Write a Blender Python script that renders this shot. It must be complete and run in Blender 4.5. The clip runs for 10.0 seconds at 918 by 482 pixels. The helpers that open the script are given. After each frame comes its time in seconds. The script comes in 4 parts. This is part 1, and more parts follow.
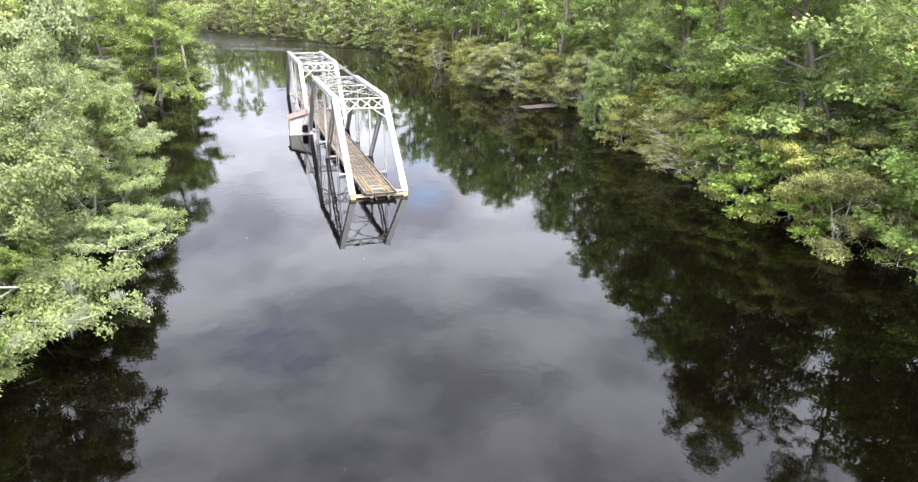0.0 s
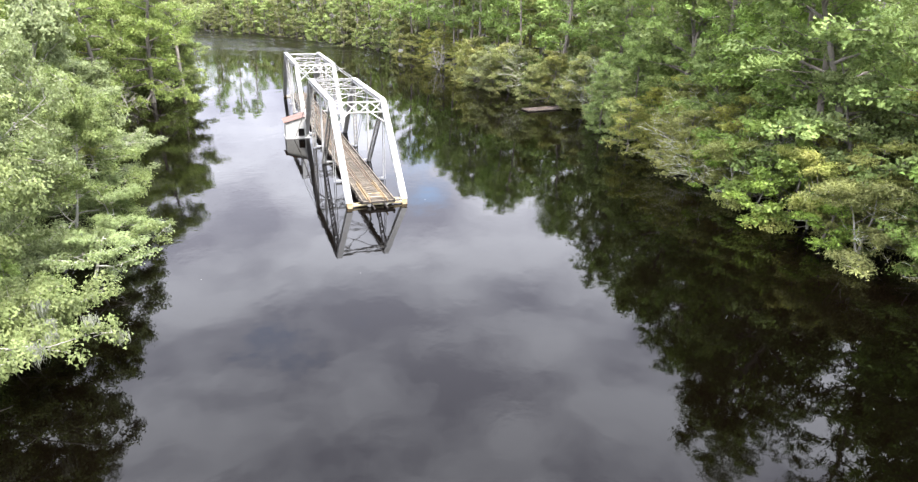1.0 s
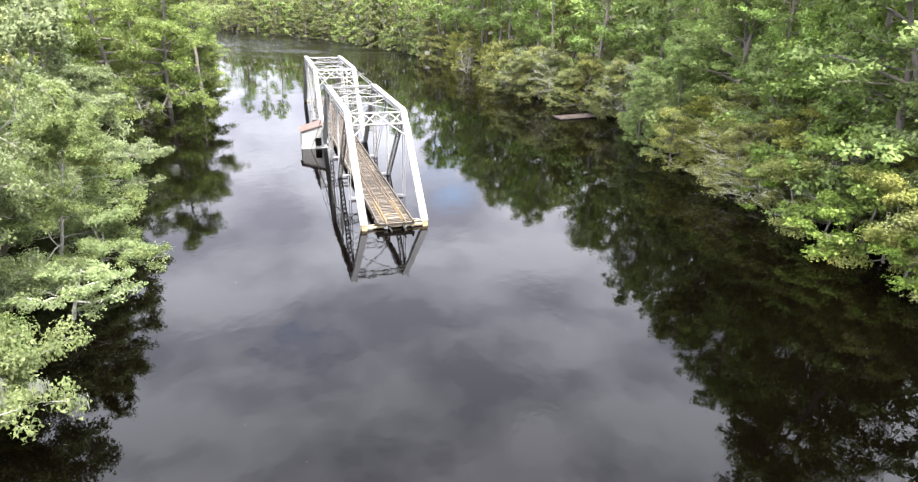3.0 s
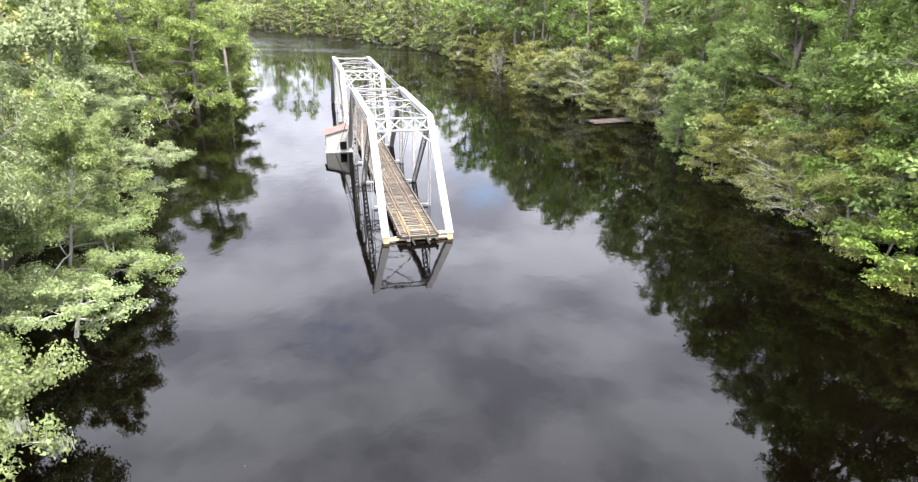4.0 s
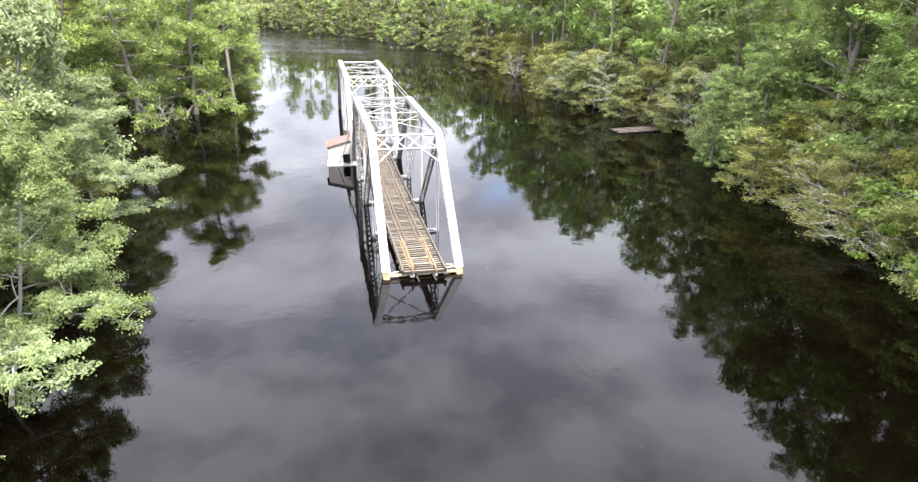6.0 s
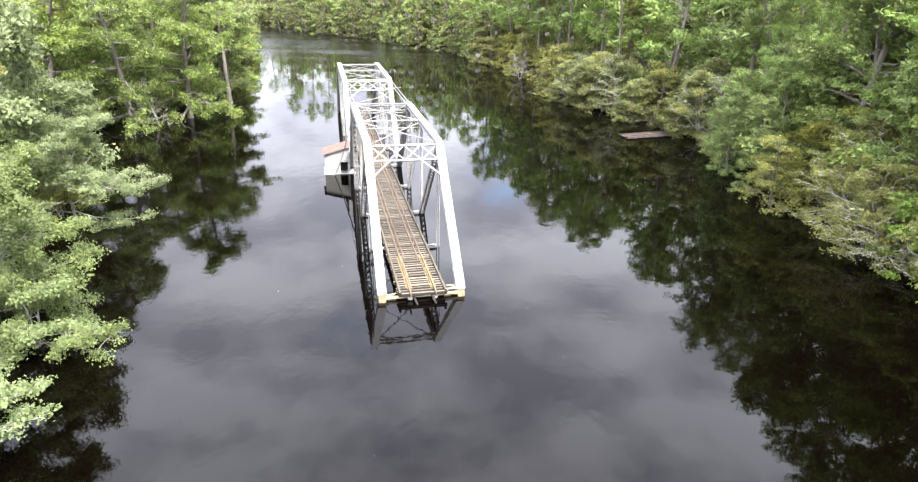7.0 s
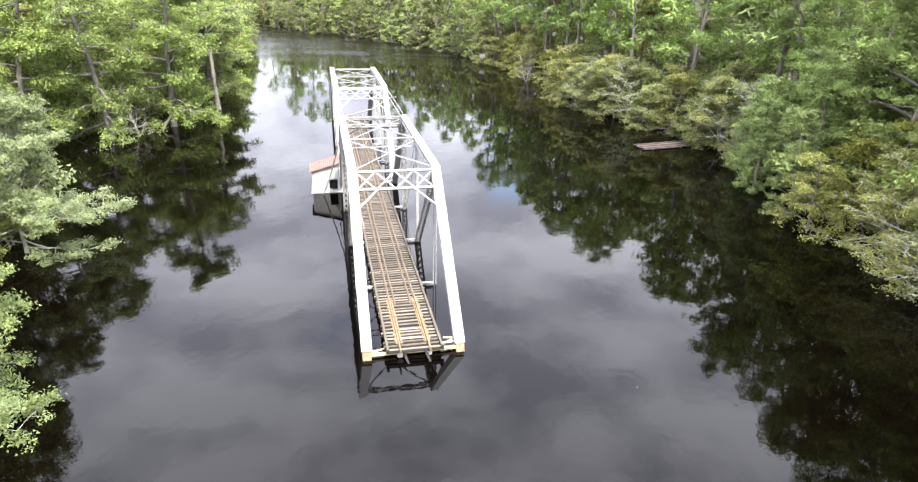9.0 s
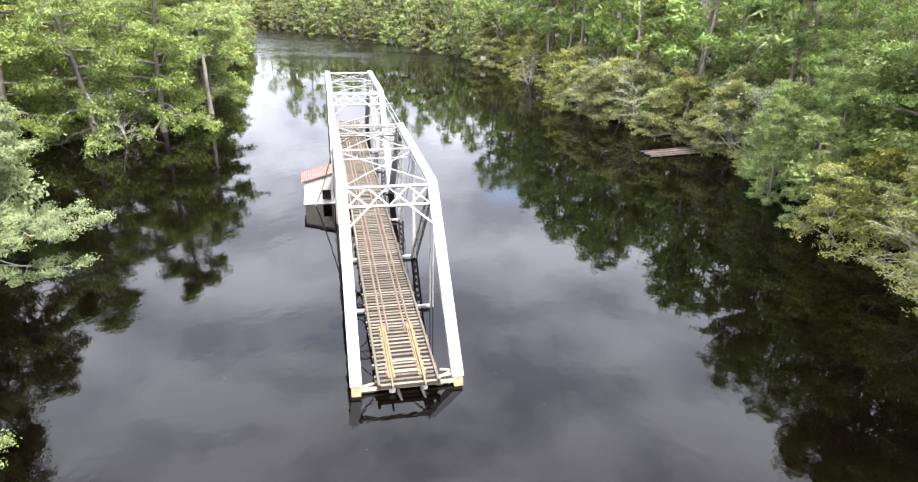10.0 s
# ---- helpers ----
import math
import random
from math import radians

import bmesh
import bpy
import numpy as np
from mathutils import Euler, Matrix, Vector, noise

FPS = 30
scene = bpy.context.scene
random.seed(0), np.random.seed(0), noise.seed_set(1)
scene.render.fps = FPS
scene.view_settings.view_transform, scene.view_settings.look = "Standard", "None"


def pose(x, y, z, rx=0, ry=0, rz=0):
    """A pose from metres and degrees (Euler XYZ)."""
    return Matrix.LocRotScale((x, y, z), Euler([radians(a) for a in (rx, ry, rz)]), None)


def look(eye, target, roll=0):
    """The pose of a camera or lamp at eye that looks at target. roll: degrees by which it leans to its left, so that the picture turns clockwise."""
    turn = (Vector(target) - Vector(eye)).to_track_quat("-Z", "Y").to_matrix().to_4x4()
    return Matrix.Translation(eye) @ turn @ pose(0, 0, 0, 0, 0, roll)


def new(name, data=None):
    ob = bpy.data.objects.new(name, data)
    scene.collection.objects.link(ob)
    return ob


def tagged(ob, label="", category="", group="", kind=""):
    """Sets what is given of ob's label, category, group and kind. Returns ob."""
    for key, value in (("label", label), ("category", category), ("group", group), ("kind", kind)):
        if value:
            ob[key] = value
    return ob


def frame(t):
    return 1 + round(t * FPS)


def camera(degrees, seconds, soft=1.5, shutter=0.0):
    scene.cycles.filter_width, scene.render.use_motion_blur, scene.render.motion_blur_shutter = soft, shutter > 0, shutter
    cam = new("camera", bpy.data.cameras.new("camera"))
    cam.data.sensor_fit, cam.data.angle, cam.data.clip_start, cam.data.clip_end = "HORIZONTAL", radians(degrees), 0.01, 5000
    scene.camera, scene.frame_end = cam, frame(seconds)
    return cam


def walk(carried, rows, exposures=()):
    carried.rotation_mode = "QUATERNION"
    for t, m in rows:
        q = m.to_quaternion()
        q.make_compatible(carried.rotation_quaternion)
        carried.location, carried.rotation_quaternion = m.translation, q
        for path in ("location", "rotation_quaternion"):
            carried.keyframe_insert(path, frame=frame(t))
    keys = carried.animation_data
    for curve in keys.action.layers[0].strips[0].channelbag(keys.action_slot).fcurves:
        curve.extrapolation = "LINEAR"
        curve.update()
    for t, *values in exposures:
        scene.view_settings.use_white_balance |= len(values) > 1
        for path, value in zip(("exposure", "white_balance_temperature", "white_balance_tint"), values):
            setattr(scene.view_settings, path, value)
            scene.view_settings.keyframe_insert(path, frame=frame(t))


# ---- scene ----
cam = camera(71.9, 10.0, soft=1.3)
PATH = [
    (0, (0.382, 0.415, 18.906), (0.357, 2.271, 18.16), 1.5),
    (0.5, (0.316, 1.795, 18.852), (0.291, 3.652, 18.107), 1.4),
    (1, (0.195, 3.203, 18.811), (0.169, 5.058, 18.065), 1.5),
    (1.5, (0.118, 4.591, 18.803), (0.091, 6.446, 18.056), 1.5),
    (2, (0.067, 6.047, 18.797), (0.039, 7.902, 18.05), 1.5),
    (2.2, (0.031, 6.637, 18.79), (0.004, 8.492, 18.044), 1.5),
    (3.3, (0.038, 10.27, 18.709), (-0.11, 12.119, 17.962), 1.4),
    (3.5, (0.012, 10.887, 18.722), (-0.157, 12.734, 17.973), 1.4),
    (4, (-0.007, 12.5, 18.743), (-0.205, 14.343, 17.992), 1.4),
    (4.5, (-0.136, 14.128, 18.791), (-0.35, 15.968, 18.038), 1.3),
    (5, (-0.233, 15.792, 18.824), (-0.461, 17.63, 18.069), 1.3),
    (5.5, (-0.35, 17.484, 18.832), (-0.588, 19.32, 18.076), 1.3),
    (5.7, (-0.407, 18.159, 18.834), (-0.648, 19.995, 18.077), 1.3),
    (7, (-0.833, 22.511, 18.842), (-1.09, 24.344, 18.084), 1.3),
    (7.5, (-1.064, 24.156, 18.872), (-1.324, 25.987, 18.111), 1.3),
    (8, (-1.227, 25.839, 18.911), (-1.491, 27.669, 18.148), 1.2),
    (8.5, (-1.404, 27.532, 18.964), (-1.669, 29.361, 18.199), 1.3),
    (9, (-1.518, 29.182, 18.975), (-1.788, 31.01, 18.209), 1.2),
    (9.5, (-1.634, 30.786, 18.983), (-1.907, 32.614, 18.217), 1.3),
    (10, (-1.856, 32.352, 18.923), (-2.13, 34.18, 18.159), 1.2),
]
walk(cam, [(t, look(eye, target, roll)) for t, eye, target, roll in PATH])

# ---------------------------------------------------------------- world, sun
SUN_FROM = Vector((0.46, -0.78, 1.30)).normalized()
world = bpy.data.worlds.new("sky")
scene.world = world
world.use_nodes = True
wn, wl = world.node_tree.nodes, world.node_tree.links
wn.clear()


def wnode(kind, **values):
    n = wn.new(kind)
    for k, v in values.items():
        n.inputs[k].default_value = v
    return n


sky = wn.new("ShaderNodeTexSky")
sky.sky_type, sky.sun_disc = "NISHITA", False
sky.sun_elevation = math.asin(SUN_FROM.z)
sky.sun_rotation = math.atan2(SUN_FROM.x, SUN_FROM.y)
sky_dim = wn.new("ShaderNodeVectorMath")
sky_dim.operation = "SCALE"
sky_dim.inputs["Scale"].default_value = 0.30
wl.new(sky.outputs[0], sky_dim.inputs[0])
coord = wn.new("ShaderNodeTexCoord")
squash = wn.new("ShaderNodeMapping")
squash.inputs["Scale"].default_value = (1.0, 1.0, 2.2)
squash.inputs["Location"].default_value = (0.35, 0.9, -0.28)
squash.inputs["Rotation"].default_value = (0.0, 0.0, radians(13))
wl.new(coord.outputs["Generated"], squash.inputs["Vector"])
cover = wnode("ShaderNodeTexNoise", Scale=2.3, Detail=7.0, Roughness=0.56)
wl.new(squash.outputs[0], cover.inputs["Vector"])
mask = wn.new("ShaderNodeValToRGB")
mask.color_ramp.elements[0].position, mask.color_ramp.elements[1].position = 0.27, 0.40
wl.new(cover.outputs["Fac"], mask.inputs[0])
body = wnode("ShaderNodeTexNoise", Scale=4.6, Detail=6.0, Roughness=0.52)
wl.new(squash.outputs[0], body.inputs["Vector"])
tone = wn.new("ShaderNodeValToRGB")
tone.color_ramp.elements[0].position, tone.color_ramp.elements[0].color = 0.38, (0.61, 0.62, 0.755, 1)
tone.color_ramp.elements[1].position, tone.color_ramp.elements[1].color = 0.60, (1.16, 1.185, 1.33, 1)
wl.new(body.outputs["Fac"], tone.inputs[0])
# an overcast sky is brighter overhead than at the horizon
lift = wn.new("ShaderNodeSeparateXYZ")
wl.new(coord.outputs["Generated"], lift.inputs[0])
rise = wn.new("ShaderNodeMath")
rise.operation, rise.use_clamp = "MULTIPLY", False
rise.inputs[1].default_value = 1.25
wl.new(lift.outputs["Z"], rise.inputs[0])
level = wn.new("ShaderNodeMath")
level.operation = "ADD"
level.inputs[1].default_value = 0.52
wl.new(rise.outputs[0], level.inputs[0])
floor_level = wn.new("ShaderNodeMath")
floor_level.operation = "MAXIMUM"
floor_level.inputs[1].default_value = 0.5
wl.new(level.outputs[0], floor_level.inputs[0])
shaded = wn.new("ShaderNodeVectorMath")
shaded.operation = "SCALE"
wl.new(tone.outputs["Color"], shaded.inputs[0])
wl.new(floor_level.outputs[0], shaded.inputs["Scale"])
blend = wn.new("ShaderNodeMix")
blend.data_type = "RGBA"
wl.new(mask.outputs["Color"], blend.inputs["Factor"])
wl.new(sky_dim.outputs[0], blend.inputs["A"])
wl.new(shaded.outputs[0], blend.inputs["B"])
background = wn.new("ShaderNodeBackground")
background.inputs["Strength"].default_value = 1.95
wl.new(blend.outputs["Result"], background.inputs["Color"])
world_out = wn.new("ShaderNodeOutputWorld")
wl.new(background.outputs[0], world_out.inputs[0])

sun = new("sun", bpy.data.lights.new("sun", "SUN"))
sun.data.energy, sun.data.angle, sun.data.color = 5.2, radians(3.0), (1.0, 0.965, 0.90)
sun.matrix_world = look(SUN_FROM * 200, (0, 0, 0))
scene.view_settings.exposure = 1.22


# ---------------------------------------------------------------- materials
class Mat:
    """A small wrapper to lay out a node material."""

    def __init__(self, name):
        self.m = bpy.data.materials.new(name)
        self.m.use_nodes = True
        self.n, self.l = self.m.node_tree.nodes, self.m.node_tree.links
        self.n.clear()
        self.out = self.n.new("ShaderNodeOutputMaterial")
        self.b = self.n.new("ShaderNodeBsdfPrincipled")
        self.l.new(self.b.outputs[0], self.out.inputs["Surface"])
        self.xyz = self.n.new("ShaderNodeTexCoord").outputs["Object"]

    def put(self, socket, value):
        if isinstance(value, bpy.types.NodeSocket):
            self.l.new(value, socket)
        else:
            socket.default_value = value

    def noise(self, scale, detail=4.0, rough=0.55, stretch=(1, 1, 1), world_space=False):
        mp = self.n.new("ShaderNodeMapping")
        mp.inputs["Scale"].default_value = stretch
        source = self.n.new("ShaderNodeNewGeometry").outputs["Position"] if world_space else self.xyz
        self.l.new(source, mp.inputs["Vector"])
        t = self.n.new("ShaderNodeTexNoise")
        t.inputs["Scale"].default_value, t.inputs["Detail"].default_value, t.inputs["Roughness"].default_value = scale, detail, rough
        self.l.new(mp.outputs[0], t.inputs["Vector"])
        return t.outputs["Fac"]

    def ramp(self, fac, *stops):
        r = self.n.new("ShaderNodeValToRGB")
        els = r.color_ramp.elements
        while len(els) < len(stops):
            els.new(0.5)
        for e, (p, c) in zip(els, stops):
            e.position = p
            e.color = (*c, 1) if isinstance(c, tuple) else (c, c, c, 1)
        self.put(r.inputs[0], fac)
        return r.outputs["Color"]

    def mix(self, fac, a, b, how="MIX"):
        x = self.n.new("ShaderNodeMix")
        x.data_type, x.blend_type = "RGBA", how
        self.put(x.inputs["Factor"], fac)
        for s, v in (("A", a), ("B", b)):
            self.put(x.inputs[s], (*v, 1) if isinstance(v, tuple) else v)
        return x.outputs["Result"]

    def math(self, how, a, b=0.0):
        x = self.n.new("ShaderNodeMath")
        x.operation = how
        self.put(x.inputs[0], a)
        self.put(x.inputs[1], b)
        return x.outputs[0]

    def set(self, color=None, rough=None, metal=None, bump=None, strength=0.3, distance=0.02):
        if color is not None:
            self.put(self.b.inputs["Base Color"], (*color, 1) if isinstance(color, tuple) else color)
        if rough is not None:
            self.put(self.b.inputs["Roughness"], rough)
        if metal is not None:
            self.put(self.b.inputs["Metallic"], metal)
        if bump is not None:
            k = self.n.new("ShaderNodeBump")
            k.inputs["Strength"].default_value, k.inputs["Distance"].default_value = strength, distance
            self.l.new(bump, k.inputs["Height"])
            self.l.new(k.outputs[0], self.b.inputs["Normal"])
        return self.m


def leaf_material(name, dark, mid, light, autumn=None, amount=0.0, see_through=0.38):
    """Leaves: each leaf its own tone, each tree its own cast, patches of sun-bleached leaves, light and dark of the
    clumps painted in, some light passing through.
    """
    k = Mat(name)
    geo = k.n.new("ShaderNodeNewGeometry").outputs["Random Per Island"]
    tree = k.n.new("ShaderNodeObjectInfo").outputs["Random"]
    base = k.ramp(geo, (0.0, tuple(0.6 * a + 0.4 * b for a, b in zip(dark, mid))), (0.45, mid), (1.0, tuple(0.65 * a + 0.35 * b for a, b in zip(light, mid))))
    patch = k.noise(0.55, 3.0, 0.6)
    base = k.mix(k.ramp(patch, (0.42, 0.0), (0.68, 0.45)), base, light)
    if autumn:
        turn = k.math("ADD", k.math("MULTIPLY", tree, 0.5), k.math("MULTIPLY", patch, 0.6))
        base = k.mix(k.ramp(turn, (0.5, 0.0), (0.8, amount)), base, autumn)
    hue = k.n.new("ShaderNodeHueSaturation")
    k.put(hue.inputs["Hue"], k.math("ADD", 0.488, k.math("MULTIPLY", tree, 0.022)))
    k.put(hue.inputs["Saturation"], k.math("ADD", 0.84, k.math("MULTIPLY", tree, 0.22)))
    # noise paints lighter and darker clumps, for lit and shaded foliage
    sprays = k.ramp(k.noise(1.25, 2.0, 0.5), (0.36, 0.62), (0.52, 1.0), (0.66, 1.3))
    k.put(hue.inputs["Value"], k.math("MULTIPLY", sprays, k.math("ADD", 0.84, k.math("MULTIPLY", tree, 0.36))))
    k.put(hue.inputs["Color"], base)
    color = hue.outputs["Color"]
    k.set(color, 0.58)
    k.b.inputs["Specular IOR Level"].default_value = 0.22
    glow = k.n.new("ShaderNodeBsdfTranslucent")
    k.put(glow.inputs["Color"], k.mix(0.35, color, (0.23, 0.29, 0.055)))
    both = k.n.new("ShaderNodeMixShader")
    both.inputs[0].default_value = see_through
    k.l.new(k.b.outputs[0], both.inputs[1])
    k.l.new(glow.outputs[0], both.inputs[2])
    k.l.new(both.outputs[0], k.out.inputs["Surface"])
    return k.m


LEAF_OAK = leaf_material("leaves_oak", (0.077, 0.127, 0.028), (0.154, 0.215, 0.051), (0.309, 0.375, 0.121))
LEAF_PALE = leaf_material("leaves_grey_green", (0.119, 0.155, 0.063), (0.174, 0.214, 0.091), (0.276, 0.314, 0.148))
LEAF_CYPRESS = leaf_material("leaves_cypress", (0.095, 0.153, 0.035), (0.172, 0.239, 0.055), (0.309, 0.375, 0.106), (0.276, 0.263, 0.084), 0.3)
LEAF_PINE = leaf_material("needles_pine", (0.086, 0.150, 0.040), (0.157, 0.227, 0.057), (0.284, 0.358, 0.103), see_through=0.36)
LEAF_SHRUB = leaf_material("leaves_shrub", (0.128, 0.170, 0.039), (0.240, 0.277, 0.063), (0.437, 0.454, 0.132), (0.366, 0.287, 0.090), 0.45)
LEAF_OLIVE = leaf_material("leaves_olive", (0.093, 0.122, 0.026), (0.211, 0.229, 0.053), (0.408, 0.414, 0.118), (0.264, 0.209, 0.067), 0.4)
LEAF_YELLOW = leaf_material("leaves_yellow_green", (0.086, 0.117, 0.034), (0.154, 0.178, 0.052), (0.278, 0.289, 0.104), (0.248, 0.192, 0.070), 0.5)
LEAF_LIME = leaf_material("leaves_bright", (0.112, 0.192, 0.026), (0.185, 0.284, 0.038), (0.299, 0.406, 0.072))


def bark_material(name, dark, light):
    k = Mat(name)
    grain = k.noise(7.0, 6.0, 0.65, (1, 1, 0.25))
    blotch = k.noise(1.3, 3.0)
    c = k.mix(k.ramp(blotch, (0.35, 0.0), (0.65, 0.7)), k.ramp(grain, (0.3, dark), (0.7, light)), light)
    return k.set(c, 0.9, bump=grain, strength=0.6, distance=0.03)


BARK = bark_material("bark_brown", (0.055, 0.047, 0.038), (0.185, 0.165, 0.14))
BARK_PALE = bark_material("bark_lichen", (0.15, 0.14, 0.12), (0.36, 0.34, 0.30))
BARK_PINE = bark_material("bark_pine", (0.07, 0.058, 0.048), (0.21, 0.18, 0.155))
LICHEN = bark_material("bark_white_lichen", (0.30, 0.29, 0.25), (0.58, 0.56, 0.49))
MOSS_GREY = bark_material("moss_grey", (0.13, 0.14, 0.105), (0.22, 0.23, 0.18))

k = Mat("white_steel_paint")
dirt = k.noise(1.1, 6.0, 0.62)
streak = k.noise(2.6, 5.0, 0.6, (3, 3, 0.4))
c = k.mix(k.ramp(dirt, (0.40, 0.0), (0.70, 0.7)), (0.29, 0.29, 0.286), (0.205, 0.195, 0.178))
c = k.mix(k.ramp(streak, (0.60, 0.0), (0.74, 0.7)), c, (0.30, 0.17, 0.09))
PAINT = k.set(c, k.ramp(dirt, (0.3, 0.42), (0.7, 0.65)), bump=k.noise(18.0, 3.0), strength=0.12)

k = Mat("grey_weathered_steel")
dirt = k.noise(2.2, 6.0, 0.65)
c = k.ramp(dirt, (0.32, (0.11, 0.10, 0.095)), (0.55, (0.24, 0.235, 0.22)), (0.72, (0.20, 0.12, 0.07)))
STEEL = k.set(c, 0.7, bump=k.noise(22.0, 3.0), strength=0.2)

k = Mat("rusted_rail_steel")
grain = k.noise(6.0, 6.0, 0.65)
c = k.ramp(grain, (0.3, (0.085, 0.058, 0.040)), (0.55, (0.165, 0.118, 0.083)), (0.75, (0.26, 0.205, 0.155)))
RAIL = k.set(c, 0.72, 0.15, bump=grain, strength=0.3)

k = Mat("rust_ochre_steel")
grain = k.noise(3.5, 6.0, 0.6)
c = k.ramp(grain, (0.3, (0.115, 0.076, 0.038)), (0.55, (0.19, 0.133, 0.068)), (0.78, (0.27, 0.22, 0.145)))
OCHRE = k.set(c, 0.75, bump=grain, strength=0.3)

k = Mat("yellowed_paint")
grain = k.noise(2.8, 6.0, 0.62)
c = k.ramp(grain, (0.33, (0.20, 0.13, 0.06)), (0.48, (0.36, 0.29, 0.16)), (0.7, (0.50, 0.46, 0.34)))
YELLOWED = k.set(c, 0.7, bump=grain, strength=0.25)


def timber_material(name, dark, mid, light):
    k = Mat(name)
    piece = k.n.new("ShaderNodeObjectInfo").outputs["Random"]
    grain = k.noise(5.0, 7.0, 0.65, (0.35, 6, 6))
    stain = k.noise(1.6, 4.0, 0.6, world_space=True)
    base = k.ramp(piece, (0.0, dark), (0.5, mid), (1.0, light))
    c = k.mix(k.ramp(grain, (0.35, 0.0), (0.7, 0.6)), base, dark)
    c = k.mix(k.ramp(stain, (0.5, 0.0), (0.72, 0.5)), c, (0.17, 0.125, 0.070))
    # bleached upper faces; creosote flanks painted near black as the shade in the gaps
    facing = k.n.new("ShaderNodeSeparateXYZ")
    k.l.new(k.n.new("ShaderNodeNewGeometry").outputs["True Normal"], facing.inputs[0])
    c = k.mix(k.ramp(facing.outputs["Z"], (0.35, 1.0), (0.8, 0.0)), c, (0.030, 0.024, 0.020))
    return k.set(c, 0.88, bump=grain, strength=0.5)


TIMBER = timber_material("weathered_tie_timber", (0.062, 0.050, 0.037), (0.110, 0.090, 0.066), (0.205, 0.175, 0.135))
TIMBER_DARK = timber_material("dark_wet_timber", (0.022, 0.015, 0.012), (0.050, 0.030, 0.024), (0.08, 0.048, 0.040))

k = Mat("rusted_tin_roof")
flake = k.noise(1.6, 6.0, 0.6, (0.5, 2.6, 1))
grain = k.noise(9.0, 5.0)
c = k.mix(k.ramp(flake, (0.60, 0.0), (0.68, 0.9)), k.ramp(grain, (0.3, (0.105, 0.053, 0.040)), (0.7, (0.160, 0.086, 0.064))), (0.30, 0.265, 0.24))
ROOF = k.set(c, 0.7, bump=grain, strength=0.2)

k = Mat("white_board_paint")
dirt = k.noise(1.4, 6.0, 0.6)
c = k.mix(k.ramp(dirt, (0.42, 0.0), (0.75, 0.6)), (0.335, 0.33, 0.315), (0.24, 0.225, 0.205))
BOARD = k.set(c, 0.7, bump=k.noise(14.0, 4.0), strength=0.2)

k = Mat("black_steel_and_shade")
DARK = k.set(k.ramp(k.noise(4.0), (0.3, (0.012, 0.010, 0.010)), (0.7, (0.035, 0.028, 0.024))), 0.9)

k = Mat("river_water")
far = k.noise(0.05, 3.0, 0.5, world_space=True)
swirl = k.noise(0.32, 3.0, 0.5, (1.0, 0.7, 1), world_space=True)
fine = k.noise(2.3, 3.0, 0.55, (1.0, 0.8, 1), world_space=True)
# a breeze ruffles the far reach of the river in streaks
place = k.n.new("ShaderNodeSeparateXYZ")
k.l.new(k.n.new("ShaderNodeNewGeometry").outputs["Position"], place.inputs[0])
reach = k.ramp(k.math("MULTIPLY", place.outputs["Y"], 0.004), (0.70, 0.0), (0.80, 1.0))
streaks = k.ramp(k.noise(0.06, 4.0, 0.6, (0.5, 1.8, 1), world_space=True), (0.36, 0.15), (0.6, 1.0))
breeze = k.math("MULTIPLY", reach, streaks)
height = k.math("ADD", k.math("MULTIPLY", swirl, 1.0), k.math("MULTIPLY", k.math("MULTIPLY", fine, k.ramp(far, (0.40, 0.05), (0.65, 0.24))), 1.0))
height = k.math("ADD", height, k.math("MULTIPLY", breeze, k.math("MULTIPLY", k.noise(1.1, 2.0, 0.5, (1.0, 1.6, 1), world_space=True), 8.0)))
WATER = k.set(k.ramp(far, (0.3, (0.0006, 0.0004, 0.0002)), (0.7, (0.0012, 0.0007, 0.0004))), k.math("ADD", 0.015, k.math("MULTIPLY", breeze, 0.22)), bump=height, strength=0.28, distance=0.06)
k.b.inputs["IOR"].default_value = 1.26

k = Mat("flooded_forest_floor")
litter = k.noise(1.5, 8.0, 0.7)
c = k.ramp(litter, (0.3, (0.014, 0.012, 0.009)), (0.55, (0.030, 0.027, 0.017)), (0.75, (0.028, 0.038, 0.014)))
k.b.inputs["Specular IOR Level"].default_value = 0.08
SOIL = k.set(c, 0.95, bump=litter, strength=0.7, distance=0.1)


# ---------------------------------------------------------------- mesh helpers
def mesh_of(name, verts, faces, material):
    me = bpy.data.meshes.new(name)
    me.from_pydata([tuple(v) for v in verts], [], faces)
    me.materials.append(material)
    me.update()
    return me


def part(name, bm, material, parent, label=""):
    me = bpy.data.meshes.new(name)
    bm.to_mesh(me)
    bm.free()
    me.materials.append(material)
    ob = new(name, me)
    ob.parent = parent
    return tagged(ob, label)


def root(name, m, label, category, group="", kind=""):
    e = new(name)
    e.empty_display_size = 0.3
    e.matrix_world = m
    return tagged(e, label, category, group, kind)


